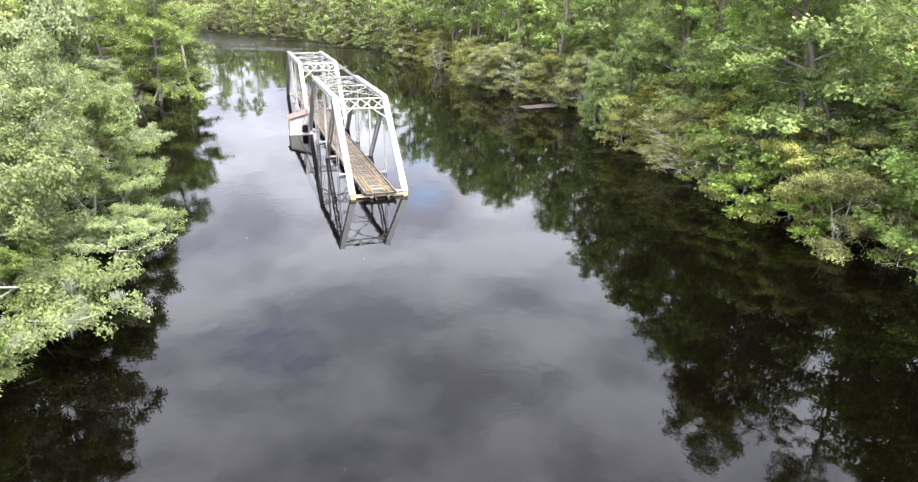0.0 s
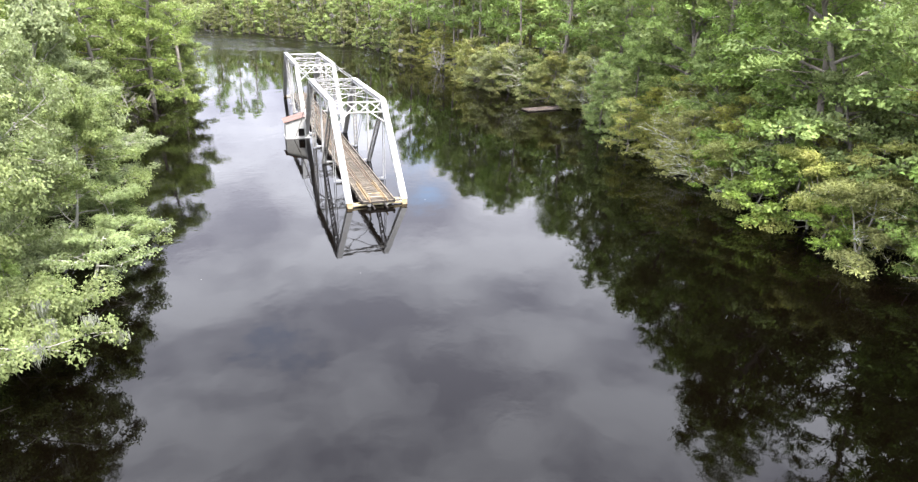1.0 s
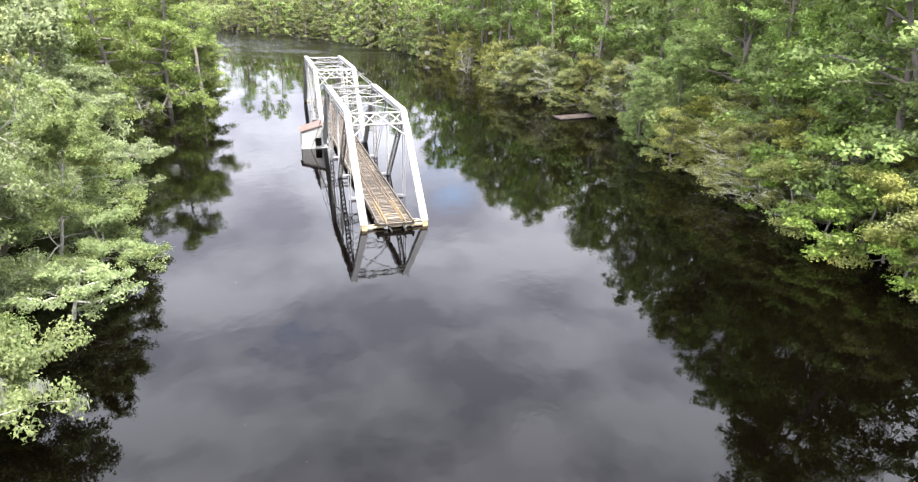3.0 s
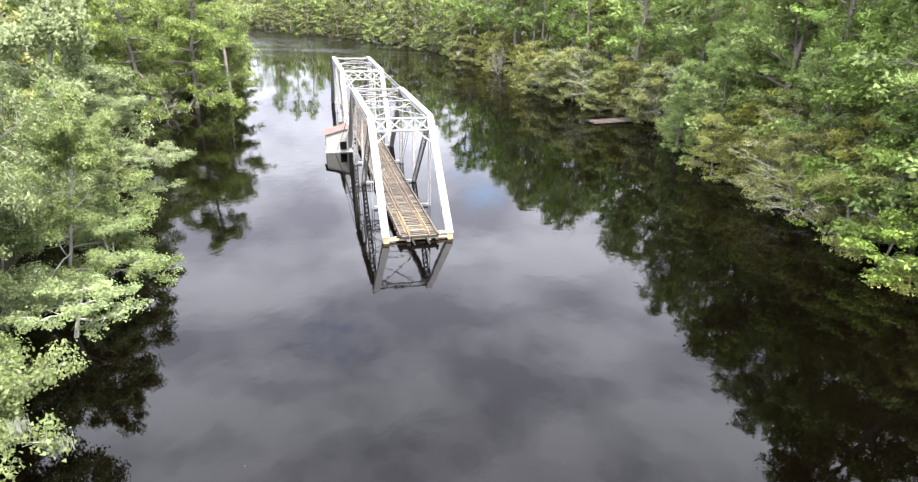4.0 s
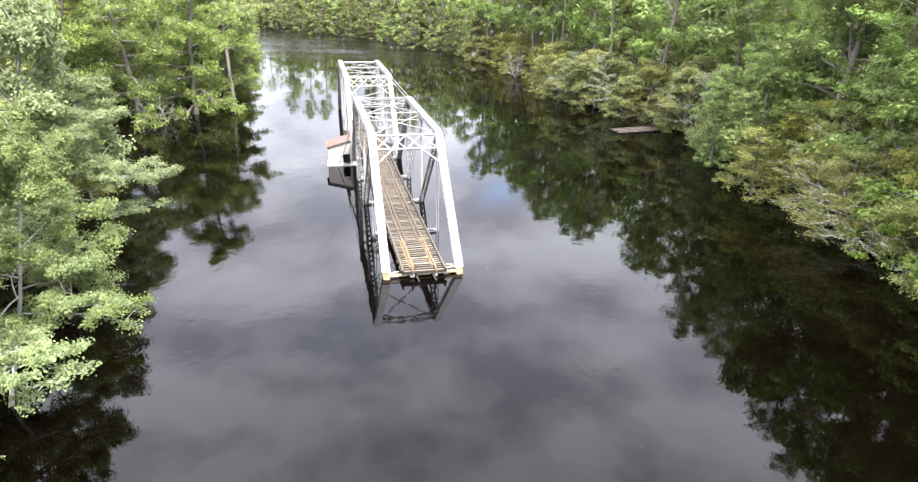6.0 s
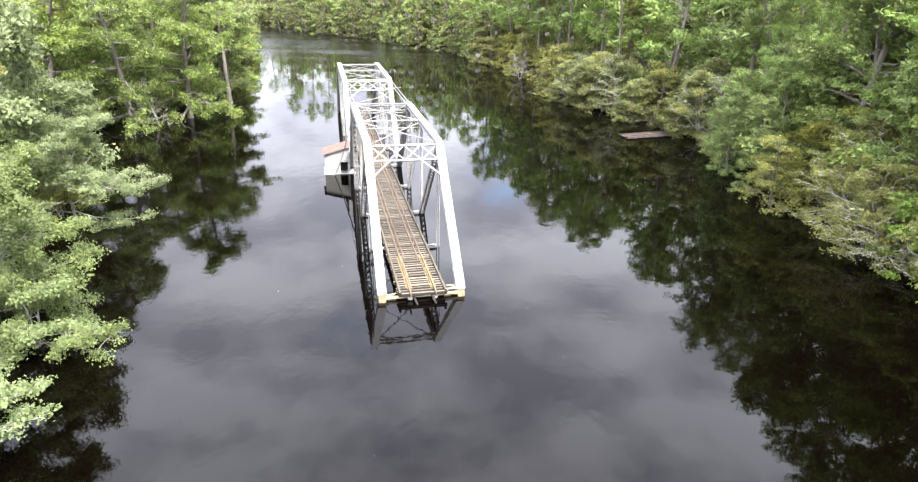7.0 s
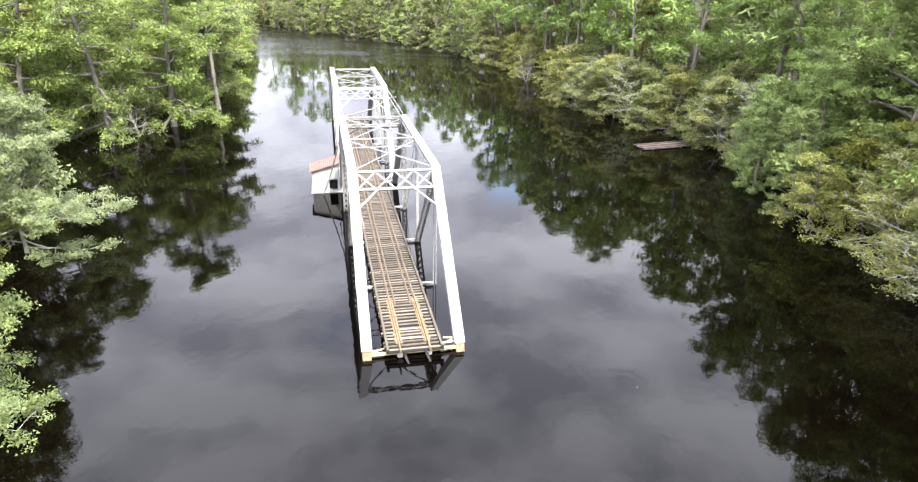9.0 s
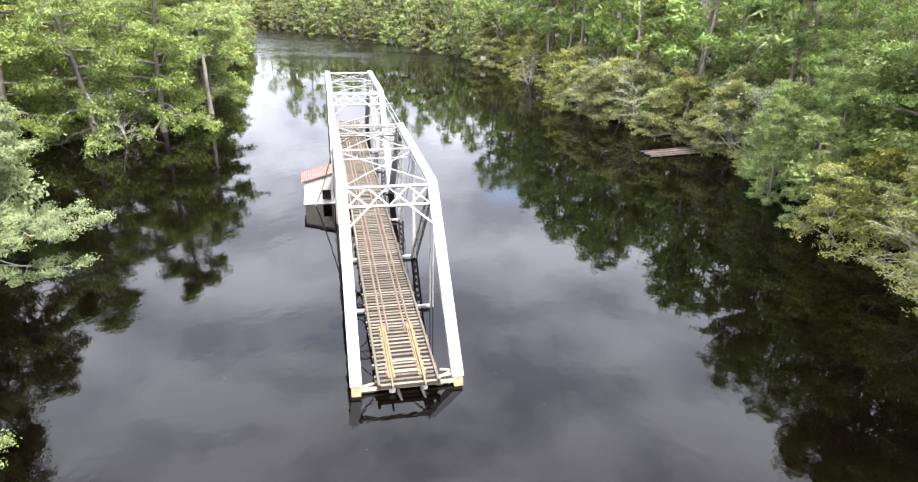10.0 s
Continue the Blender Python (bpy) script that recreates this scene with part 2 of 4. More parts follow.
def bar(bm, p, q, w, h, up=(0, 0, 1), cut=0.18):
    """A straight bar of w x h from p to q with chamfered long edges; h lies along up."""
    p, q, up = Vector(p), Vector(q), Vector(up)
    axis = (q - p).normalized()
    side = axis.cross(up)
    if side.length < 1e-4:
        side = axis.cross(Vector((1, 0, 0)))
    side.normalize()
    top = side.cross(axis)
    a, b, c = w / 2, h / 2, min(w, h) * cut
    ring = [(a - c, b), (a, b - c), (a, c - b), (a - c, -b), (c - a, -b), (-a, c - b), (-a, b - c), (c - a, b)]
    rows = [[bm.verts.new(e + side * x + top * y) for x, y in ring] for e in (p, q)]
    for i in range(8):
        j = (i + 1) % 8
        bm.faces.new((rows[0][i], rows[0][j], rows[1][j], rows[1][i]))
    bm.faces.new(rows[0][::-1])
    bm.faces.new(rows[1])
    return bm


def box(bm, x0, x1, y0, y1, z0, z1, cut=0.0):
    """An upright box; cut chamfers its long edges along the longest side."""
    size = [x1 - x0, y1 - y0, z1 - z0]
    mid = Vector(((x0 + x1) / 2, (y0 + y1) / 2, (z0 + z1) / 2))
    i = size.index(max(size))
    d = Vector((0, 0, 0))
    d[i] = size[i] / 2
    if i == 0:
        return bar(bm, mid - d, mid + d, size[1], size[2], (0, 0, 1), cut or 0.06)
    if i == 1:
        return bar(bm, mid - d, mid + d, size[0], size[2], (0, 0, 1), cut or 0.06)
    return bar(bm, mid - d, mid + d, size[0], size[1], (0, 1, 0), cut or 0.06)


def rod(bm, points, radii, sides=6):
    """A round tapering rod through the points."""
    rows = []
    for i, p in enumerate(points):
        p = Vector(p)
        a = Vector(points[min(i + 1, len(points) - 1)]) - Vector(points[max(i - 1, 0)])
        a.normalize()
        s = a.cross(Vector((0.31, 0.17, 0.93)))
        s.normalize()
        t = s.cross(a)
        r = radii[i] if isinstance(radii, (list, tuple)) else radii
        rows.append([bm.verts.new(p + s * (r * math.cos(2 * math.pi * k / sides)) + t * (r * math.sin(2 * math.pi * k / sides))) for k in range(sides)])
    for u, v in zip(rows, rows[1:]):
        for k in range(sides):
            bm.faces.new((u[k], u[(k + 1) % sides], v[(k + 1) % sides], v[k]))
    bm.faces.new(rows[0][::-1])
    bm.faces.new(rows[-1])
    return bm


# ---------------------------------------------------------------- river and ground
LEFT_Y = [-60, 0, 20, 32, 44, 63, 70, 78, 88, 98, 106, 115, 137, 173, 244, 320]
LEFT_X = [-15, -17, -20, -23, -27, -33, -39, -48, -55, -56, -53, -53, -58, -72, -104, -150]
RIGHT_Y = [-60, 20, 43, 50, 61, 82, 107, 124, 136, 179, 187, 201, 222, 240, 254, 266, 290, 320]
RIGHT_X = [40, 36, 33, 30, 26, 21, 19, 9, 1, -16, -22, -30, -50, -66, -90, -108, -135, -200]


def left_bank(y):
    return float(np.interp(y, LEFT_Y, LEFT_X))


def right_bank(y):
    return float(np.interp(y, RIGHT_Y, RIGHT_X))


def ground_height(x, y):
    """Bed of the river, drowned bank and flat forest floor."""
    inland = max(left_bank(y) - x, x - right_bank(y)) if y < 300 else 40
    h = -2.4 + 2.1 * min(max((inland + 6) / 6, 0), 1) + 0.7 * min(max(inland / 14, 0), 1)
    return h + 0.12 * noise.noise((x * 0.15, y * 0.15, 0))


gx = [-4000, -2000, -1000, -500, -300] + list(range(-200, 141, 5)) + [200, 300, 500, 1000, 2000, 4000]
gy = [-4000, -2000, -1000, -500, -200, -100] + list(range(-60, 341, 5)) + [400, 500, 1000, 2000, 4000]
verts = [(x, y, ground_height(x, y)) for y in gy for x in gx]
nx = len(gx)
faces = [(j * nx + i, j * nx + i + 1, (j + 1) * nx + i + 1, (j + 1) * nx + i) for j in range(len(gy) - 1) for i in range(nx - 1)]
ground = new("ground", mesh_of("ground", verts, faces, SOIL))
tagged(ground, "dark muddy flooded forest floor and river bed", "ground", kind="structure")

bm = bmesh.new()
bmesh.ops.create_grid(bm, x_segments=40, y_segments=40, size=1500)
me = bpy.data.meshes.new("water")
bm.to_mesh(me)
bm.free()
me.materials.append(WATER)
water = new("water", me)
tagged(water, "dark tannin-brown flooded river mirroring cloudy sky", "river", kind="structure")

# ---------------------------------------------------------------- the swing bridge
BRIDGE = pose(-8.18, 58.20, 0, 0, 0, 20.83)
NODE = [0.0, 8.0, 15.7, 23.4, 31.1, 38.8, 46.5, 54.2, 62.2]
HALF, LOW, TOP = 2.55, 0.05, 8.1
bridge = root("truss_bridge", BRIDGE, "white-painted steel railway truss swing bridge standing in flood water", "bridge")


def L(i, s):
    return Vector((s * HALF, NODE[i], LOW))


def U(i, s):
    return Vector((s * HALF, NODE[i], TOP))


def box_member(name, p, q, w, h, cover, material, label=""):
    """A riveted box chord: two webs, a wider cover plate on top and battens beneath."""
    p, q = Vector(p), Vector(q)
    axis = (q - p).normalized()
    side = axis.cross(Vector((0, 0, 1))).normalized()
    up = side.cross(axis)
    bm = bmesh.new()
    bar(bm, p, q, w, h, up, 0.05)
    bar(bm, p + up * (h / 2 + 0.012), q + up * (h / 2 + 0.012), cover, 0.024, up, 0.2)
    n = max(2, int((q - p).length / 0.9))
    for i in range(n):
        m = p + (q - p) * ((i + 0.5) / n)
        for k in (-1, 1):
            bar(bm, m + side * (k * (w / 2 + 0.008)) - axis * 0.14, m + side * (k * (w / 2 + 0.008)) + axis * 0.14, 0.016, h * 0.82, up, 0.2)
    for k in (-1, 1):
        bar(bm, p + side * (k * w / 2) - up * (h / 2), q + side * (k * w / 2) - up * (h / 2), 0.09, 0.02, up, 0.2)
    return part(name, bm, material, bridge, label)


def laced_member(name, p, q, depth, flange, material, across, label=""):
    """Two channels joined by zigzag lacing bars on both faces; across points from one channel to the other."""
    p, q = Vector(p), Vector(q)
    axis = (q - p).normalized()
    side = Vector(across) - axis * axis.dot(Vector(across))
    side.normalize()
    face = axis.cross(side).normalized()
    bm = bmesh.new()
    for k in (-1, 1):
        bar(bm, p + side * (k * depth / 2), q + side * (k * depth / 2), 0.022, flange, face, 0.2)
        for f in (-1, 1):
            o = side * (k * (depth / 2 - 0.04)) + face * (f * flange / 2)
            bar(bm, p + o, q + o, 0.08, 0.016, face, 0.2)
    ob = part(name, bm, material, bridge, label)
    bm = bmesh.new()
    n = max(3, int((q - p).length / (depth * 1.05)))
    for f in (-1, 1):
        for i in range(n):
            for k in ((-1, 1) if f > 0 else (1, -1)):
                a = p + (q - p) * (i / n) + side * (k * depth / 2) + face * (f * (flange / 2 + 0.014))
                b = p + (q - p) * ((i + 1) / n) - side * (k * depth / 2) + face * (f * (flange / 2 + 0.014))
                bar(bm, a, b, 0.055, 0.012, face, 0.2)
    part("lacing", bm, material, ob)
    return ob


def gusset(p, size):
    bm = bmesh.new()
    for k in (-1, 1):
        box(bm, p.x + k * 0.225 - 0.012, p.x + k * 0.225 + 0.012, p.y - size, p.y + size, p.z - size * 0.8, p.z + 0.2)
    return part("gusset_plate", bm, PAINT, bridge)


for s in (-1, 1):
    # the two arms mirror each other about the pivot at node 4
    for a, b in ((0, 1), (8, 7)):
        foot = L(a, s) + Vector((0, 0, 0.22))
        post = box_member("end_post", foot, U(b, s), 0.44, 0.46, 0.58, PAINT)
        bm = bmesh.new()
        low = L(a, s) + Vector((0, (-0.32 if a == 0 else 0.32), -0.45))
        bar(bm, low, foot + (U(b, s) - foot).normalized() * 0.30, 0.48, 0.50, (0, -1 if a == 0 else 1, 1), 0.05)
        part("shoe", bm, OCHRE, bridge, "rust-stained foot of the end post")
    for a, b in ((4, 3), (4, 5)):
        box_member("inner_end_post", L(a, s), U(b, s), 0.42, 0.42, 0.52, PAINT)
    for a, b in ((1, 2), (2, 3), (5, 6), (6, 7)):
        box_member("top_chord", U(a, s) + Vector((0, -0.02, 0)), U(b, s), 0.42, 0.40, 0.54, PAINT)
    for a, b in ((1, 2), (7, 6)):
        laced_member("laced_diagonal", U(a, s) + Vector((0, 0, -0.2)), L(b, s), 0.44, 0.26, STEEL, (1, 0, 0))
    for a in (3, 5):
        laced_member("laced_post", U(a, s) + Vector((0, 0, -0.2)), L(a, s), 0.42, 0.26, STEEL, (1, 0, 0))
    for a in (2, 6):
        laced_member("laced_post", U(a, s) + Vector((0, 0, -0.2)), L(a, s), 0.26, 0.16, PAINT, (0, 1, 0))
    for a in (1, 7):
        bm = bmesh.new()
        for k in (-1, 1):
            bar(bm, U(a, s) + Vector((k * 0.09, 0, -0.2)), L(a, s) + Vector((k * 0.09, 0, 0)), 0.05, 0.12, (0, 1, 0))
        part("hanger", bm, PAINT, bridge, "slender white hanger of paired bars")
    for a, b in ((2, 3), (6, 5)):
        for k in (-1, 1):
            bm = bmesh.new()
            bar(bm, U(a, s) + Vector((k * 0.12, 0, -0.1)), L(b, s) + Vector((k * 0.12, 0, 0)), 0.028, 0.13, (0, 1, 0))
            part("eyebar", bm, PAINT, bridge)
    for k in (-0.17, 0.17):
        bm = bmesh.new()
        bar(bm, U(3, s) + Vector((k, 0, 0.02)), U(5, s) + Vector((k, 0, 0.02)), 0.035, 0.11)
        part("eyebar", bm, PAINT, bridge)
    for i in (1, 2, 3, 5, 6, 7):
        gusset(U(i, s), 0.42)
    bm = bmesh.new()
    bar(bm, L(0, s) + Vector((0, 0, -0.35)), L(8, s) + Vector((0, 0, -0.35)), 0.4, 0.42)
    part("bottom_chord", bm, STEEL, bridge, "submerged steel bottom chord")


def strut(p, q, w, h, material=PAINT, name="strut", up=(0, 0, 1)):
    bm = bmesh.new()
    bar(bm, p, q, w, h, up)
    return part(name, bm, material, bridge)


def portal(a, b):
    """Lattice portal in the plane of an inclined end post, from the top node down the post, with two knee braces."""
    down = (L(a, 1) - U(b, 1)).normalized()
    lean_up = Vector((1, 0, 0)).cross(down)
    inner = HALF - 0.2
    deep = 1.32
    z0, z1 = U(b, 0) + down * 0.12, U(b, 0) + down * deep
    for c, thick in ((z0, 0.16), (z1, 0.13)):
        strut(c + Vector((-inner, 0, 0)), c + Vector((inner, 0, 0)), 0.16, thick, PAINT if c is z0 else STEEL, "portal_strut", lean_up)
    n = 4
    for i in range(n):
        x0, x1 = -inner + 2 * inner * i / n, -inner + 2 * inner * (i + 1) / n
        strut(z0 + Vector((x0, 0, 0)), z1 + Vector((x1, 0, 0)), 0.09, 0.03, PAINT, "portal_brace", lean_up)
        strut(z1 + Vector((x0, 0, 0)) + lean_up * 0.035, z0 + Vector((x1, 0, 0)) + lean_up * 0.035, 0.09, 0.03, PAINT, "portal_brace", lean_up)
    for s in (-1, 1):
        strut(z1 + Vector((s * inner * 0.46, 0, 0)), U(b, 0) + down * (deep + 1.25) + Vector((s * inner, 0, 0)), 0.12, 0.12, PAINT, "knee_brace", lean_up)


def lattice_strut(i, deep=0.62):
    """A cross strut of two angles and a zigzag web."""
    inner = HALF - 0.2
    for dz, w in ((0.1, 0.16), (0.1 - deep, 0.12)):
        strut(U(i, 0) + Vector((-inner, 0, dz)), U(i, 0) + Vector((inner, 0, dz)), w, 0.06, PAINT, "cross_strut")
    n = 10
    bm = bmesh.new()
    for k in range(n):
        x0, x1 = -inner + 2 * inner * k / n, -inner + 2 * inner * (k + 1) / n
        za, zb = (0.1, 0.1 - deep) if k % 2 else (0.1 - deep, 0.1)
        bar(bm, U(i, 0) + Vector((x0, 0, za)), U(i, 0) + Vector((x1, 0, zb)), 0.02, 0.08, (0, 1, 0))
    part("strut_lacing", bm, PAINT, bridge)


portal(0, 1)
portal(8, 7)
portal(4, 3)
portal(4, 5)
for i in (2, 3, 5, 6):
    lattice_strut(i)
for a, b in ((1, 2), (2, 3), (5, 6), (6, 7)):
    for s in (-1, 1):
        p, q = U(a, s), U(b, -s)
        p, q = p + (q - p) * 0.03, q + (p - q) * 0.03
        strut(p + Vector((0, 0, 0.03 * s)), q + Vector((0, 0, 0.03 * s)), 0.09, 0.06, PAINT if s > 0 else STEEL, "lateral_brace")
bm = bmesh.new()
rod(bm, [U(3, -1) + Vector((0.2, 0.4, 0.1)), Vector((0.4, 26.8, TOP + 0.15)), Vector((2.2, 31.0, TOP + 0.35)), Vector((2.9, 31.3, TOP + 0.35))], 0.045)
part("loose_brace", bm, STEEL, bridge, "bent loose rusty brace rod lying over the tie bars")

# floor beams, stringers
for i in range(9):
    bm = bmesh.new()
    reach = 2.62 if i in (0, 8) else 2.42
    bar(bm, Vector((-reach, NODE[i] - (0.1 if i == 0 else 0), 0.17)), Vector((reach, NODE[i] - (0.1 if i == 0 else 0), 0.17)), 0.18, 0.18)
    part("floor_beam", bm, YELLOWED if i in (0, 8) else PAINT, bridge, "yellowed end floor beam with flaking paint" if i in (0, 8) else "")
for x in (-0.8, 0.8):
    bm = bmesh.new()
    bar(bm, Vector((x, -0.45, 0.21)), Vector((x, 62.5, 0.21)), 0.30, 0.30)
    part("stringer", bm, STEEL, bridge)
for x in (-0.55, 0.62):
    bm = bmesh.new()
    rod(bm, [(x, 0.2, 0.2), (x + 0.05, -0.75, 0.16), (x + 0.16, -1.05, -0.06)], [0.09, 0.08, 0.05])
    part("locking_bar", bm, DARK, bridge, "black steel locking bar jutting from the deck end")


def rail_profile(x, y0, y1, z, tall, head, foot, name, material, label="", drift=0.0):
    bm = bmesh.new()
    p, q = Vector((x, y0, z)), Vector((x + drift, y1, z))
    up = Vector((0, 0, 1))
    bar(bm, p + up * 0.012, q + up * 0.012, foot, 0.024)
    bar(bm, p + up * tall * 0.5, q + up * tall * 0.5, 0.022, tall)
    bar(bm, p + up * (tall - 0.02), q + up * (tall - 0.02), head, 0.042, (0, 0, 1), 0.3)
    return part(name, bm, material, bridge, label)


DECK = 0.56
for s in (-1, 1):
    rail_profile(s * 0.78, 5.4, 62.4, DECK, 0.16, 0.075, 0.14, "running_rail", RAIL)
    rail_profile(s * 0.48, 4.6, 62.0, DECK, 0.13, 0.065, 0.12, "guard_rail", RAIL, drift=0.0)
    bm = bmesh.new()
    bar(bm, Vector((s * 0.80, -0.85, DECK + 0.10)), Vector((s * 0.79, 5.5, DECK + 0.10)), 0.085, 0.20)
    bar(bm, Vector((s * 0.68, 0.0, DECK + 0.08)), Vector((s * 0.68, 4.8, DECK + 0.08)), 0.07, 0.14)
    bar(bm, Vector((s * 0.76, 0.1, DECK + 0.012)), Vector((s * 0.76, 5.3, DECK + 0.012)), 0.36, 0.022)
    for y in np.arange(0.4, 5.2, 0.62):
        bar(bm, Vector((s * 0.9, y, DECK + 0.03)), Vector((s * 0.9, y + 0.16, DECK + 0.03)), 0.2, 0.04)
    part("lift_rail", bm, OCHRE, bridge, "heavy rust-ochre lift rail with chairs at the deck end")
    y = -0.6
    while y < 62.2:
        n = min(y + random.uniform(5.0, 6.4), 62.3)
        bm = bmesh.new()
        wob = random.uniform(-0.03, 0.03)
        bar(bm, Vector((s * 1.47 + wob, y, DECK + 0.08)), Vector((s * 1.47 + wob * 0.5, n - 0.03, DECK + 0.08 + random.uniform(-0.01, 0.02))), 0.14, 0.15)
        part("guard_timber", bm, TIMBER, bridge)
        y = n
for y in (0.35, 1.35):
    bm = bmesh.new()
    rod(bm, [(-0.62, y, DECK + 0.12), (-0.5, y, DECK + 0.16), (0.5, y, DECK + 0.16), (0.62, y, DECK + 0.12)], 0.035)
    part("spreader_bar", bm, YELLOWED, bridge)


# splintered boards washed up on the end floor beam
for i, (x, y, z, ln, turn, tip) in enumerate(((1.95, 0.28, 0.33, 1.1, 35, 3), (2.15, 0.62, 0.36, 0.8, -20, -5), (1.85, 0.10, 0.40, 0.9, 8, 2), (-2.05, 0.02, 0.32, 0.7, 20, 4))):
    board = root("broken_board", BRIDGE @ pose(x, y, z, 0, tip, turn), "bleached splintered board stranded on the bridge end", "driftwood", "stranded boards")
    bm = bmesh.new()
    bar(bm, (-ln / 2, 0, 0), (ln / 2, 0.02, 0), 0.15, 0.04)
    bar(bm, (ln / 2 - 0.05, 0.03, 0.004), (ln / 2 + 0.16, 0.05, 0.004), 0.06, 0.03)
    part("plank", bm, YELLOWED, board)

# ---------------------------------------------------------------- the hut beside the pivot
hut = root("bridge_hut", BRIDGE, "small white-painted wooden bridge tender's hut with rusted tin roof", "hut")
HX0, HX1, HY0, HY1, HL, HR = -5.4, -2.85, 29.0, 31.7, 2.1, 2.8
bm = bmesh.new()
box(bm, HX0 - 0.12, HX1 + 0.5, HY0 - 0.16, HY1 + 0.15, -0.12, 0.07)
for x in (HX0 + 0.2, HX1 - 0.2):
    for y in (HY0 + 0.2, HY1 - 0.2):
        box(bm, x - 0.15, x + 0.15, y - 0.15, y + 0.15, -2.6, -0.1)
part("platform", bm, BOARD, hut, "pale timber platform at the waterline")
WX0, WX1, WZ0, WZ1 = -3.85, -3.05, 0.16, 1.28


def eave(x):
    return HL + (HR - HL) * (x - HX0) / (HX1 - HX0)


for name, x0, x1, z0, z1 in (("front_wall", HX0, WX0, 0.07, None), ("front_wall", WX1, HX1, 0.07, None), ("front_wall", WX0, WX1, 0.07, WZ0), ("front_wall", WX0, WX1, WZ1, None)):
    n = max(1, round((x1 - x0) / 0.2))
    for i in range(n):
        bm = bmesh.new()
        a, b = x0 + (x1 - x0) * i / n, x0 + (x1 - x0) * (i + 1) / n
        box(bm, a + 0.004, b - 0.004, HY0 + random.uniform(-0.006, 0.006), HY0 + 0.06, z0, z1 or eave(a))
        part("board", bm, BOARD, hut)
bm = bmesh.new()
v = [bm.verts.new(c) for y in (HY1 - 0.06, HY1) for c in ((HX0, y, 0.07), (HX1, y, 0.07), (HX1, y, HR), (HX0, y, HL))]
for f in ((0, 1, 2, 3), (7, 6, 5, 4), (0, 4, 5, 1), (1, 5, 6, 2), (2, 6, 7, 3), (3, 7, 4, 0)):
    bm.faces.new([v[i] for i in f])
part("back_wall", bm, BOARD, hut)
for x, z in ((HX0, HL), (HX1 - 0.06, HR - 0.03)):
    bm = bmesh.new()
    box(bm, x, x + 0.06, HY0 + 0.06, HY1 - 0.06, 0.07, z)
    part("side_wall", bm, BOARD, hut)
bm = bmesh.new()
for x0, x1, z0, z1 in ((WX0 - 0.03, WX0 + 0.02, WZ0, WZ1 + 0.03), (WX1 - 0.02, WX1 + 0.03, WZ0, WZ1 + 0.03), (WX0, WX1, WZ1 - 0.02, WZ1 + 0.03), (WX0 - 0.06, WX1 + 0.06, WZ0 - 0.04, WZ0 + 0.01)):
    box(bm, x0, x1, HY0 - 0.02, HY0 + 0.03, z0, z1)
part("window_frame", bm, BOARD, hut)
# added near-black sheet behind the window, painting the unlit inside
bm = bmesh.new()
box(bm, HX0 + 0.1, HX1 - 0.1, HY0 + 0.9, HY0 + 0.95, 0.1, 1.9)
part("inner_partition", bm, DARK, hut, "near-black sheet painting the shade inside the hut")
bm = bmesh.new()
n = 30
ridge, under = [], []
for i in range(n + 1):
    x = HX0 - 0.2 + (HX1 - HX0 + 0.35) * i / n
    w = 0.022 * math.cos(i * math.pi) + eave(x) + 0.05
    ridge.append((bm.verts.new((x, HY0 - 0.25, w + 0.025)), bm.verts.new((x, HY1 + 0.2, w + 0.025))))
    under.append((bm.verts.new((x, HY0 - 0.25, w)), bm.verts.new((x, HY1 + 0.2, w))))
for i in range(n):
    bm.faces.new((ridge[i][0], ridge[i + 1][0], ridge[i + 1][1], ridge[i][1]))
    bm.faces.new((under[i][0], under[i][1], under[i + 1][1], under[i + 1][0]))
    bm.faces.new((ridge[i][0], under[i][0], under[i + 1][0], ridge[i + 1][0]))
    bm.faces.new((ridge[i][1], ridge[i + 1][1], under[i + 1][1], under[i][1]))
part("roof", bm, ROOF, hut, "rusted corrugated tin roof with pale flaked patches")

cable = root("stay_cable", BRIDGE, "dark sagging steel stay from the truss down to the water", "cable")
bm = bmesh.new()
a, b = Vector((-2.8, 26.2, 5.6)), Vector((-4.6, 28.55, -0.3))
rod(bm, [a + (b - a) * t + Vector((0, 0, -0.5 * math.sin(math.pi * t))) for t in (0, 0.2, 0.4, 0.6, 0.8, 1.0)], 0.055)
part("wire", bm, STEEL, cable)

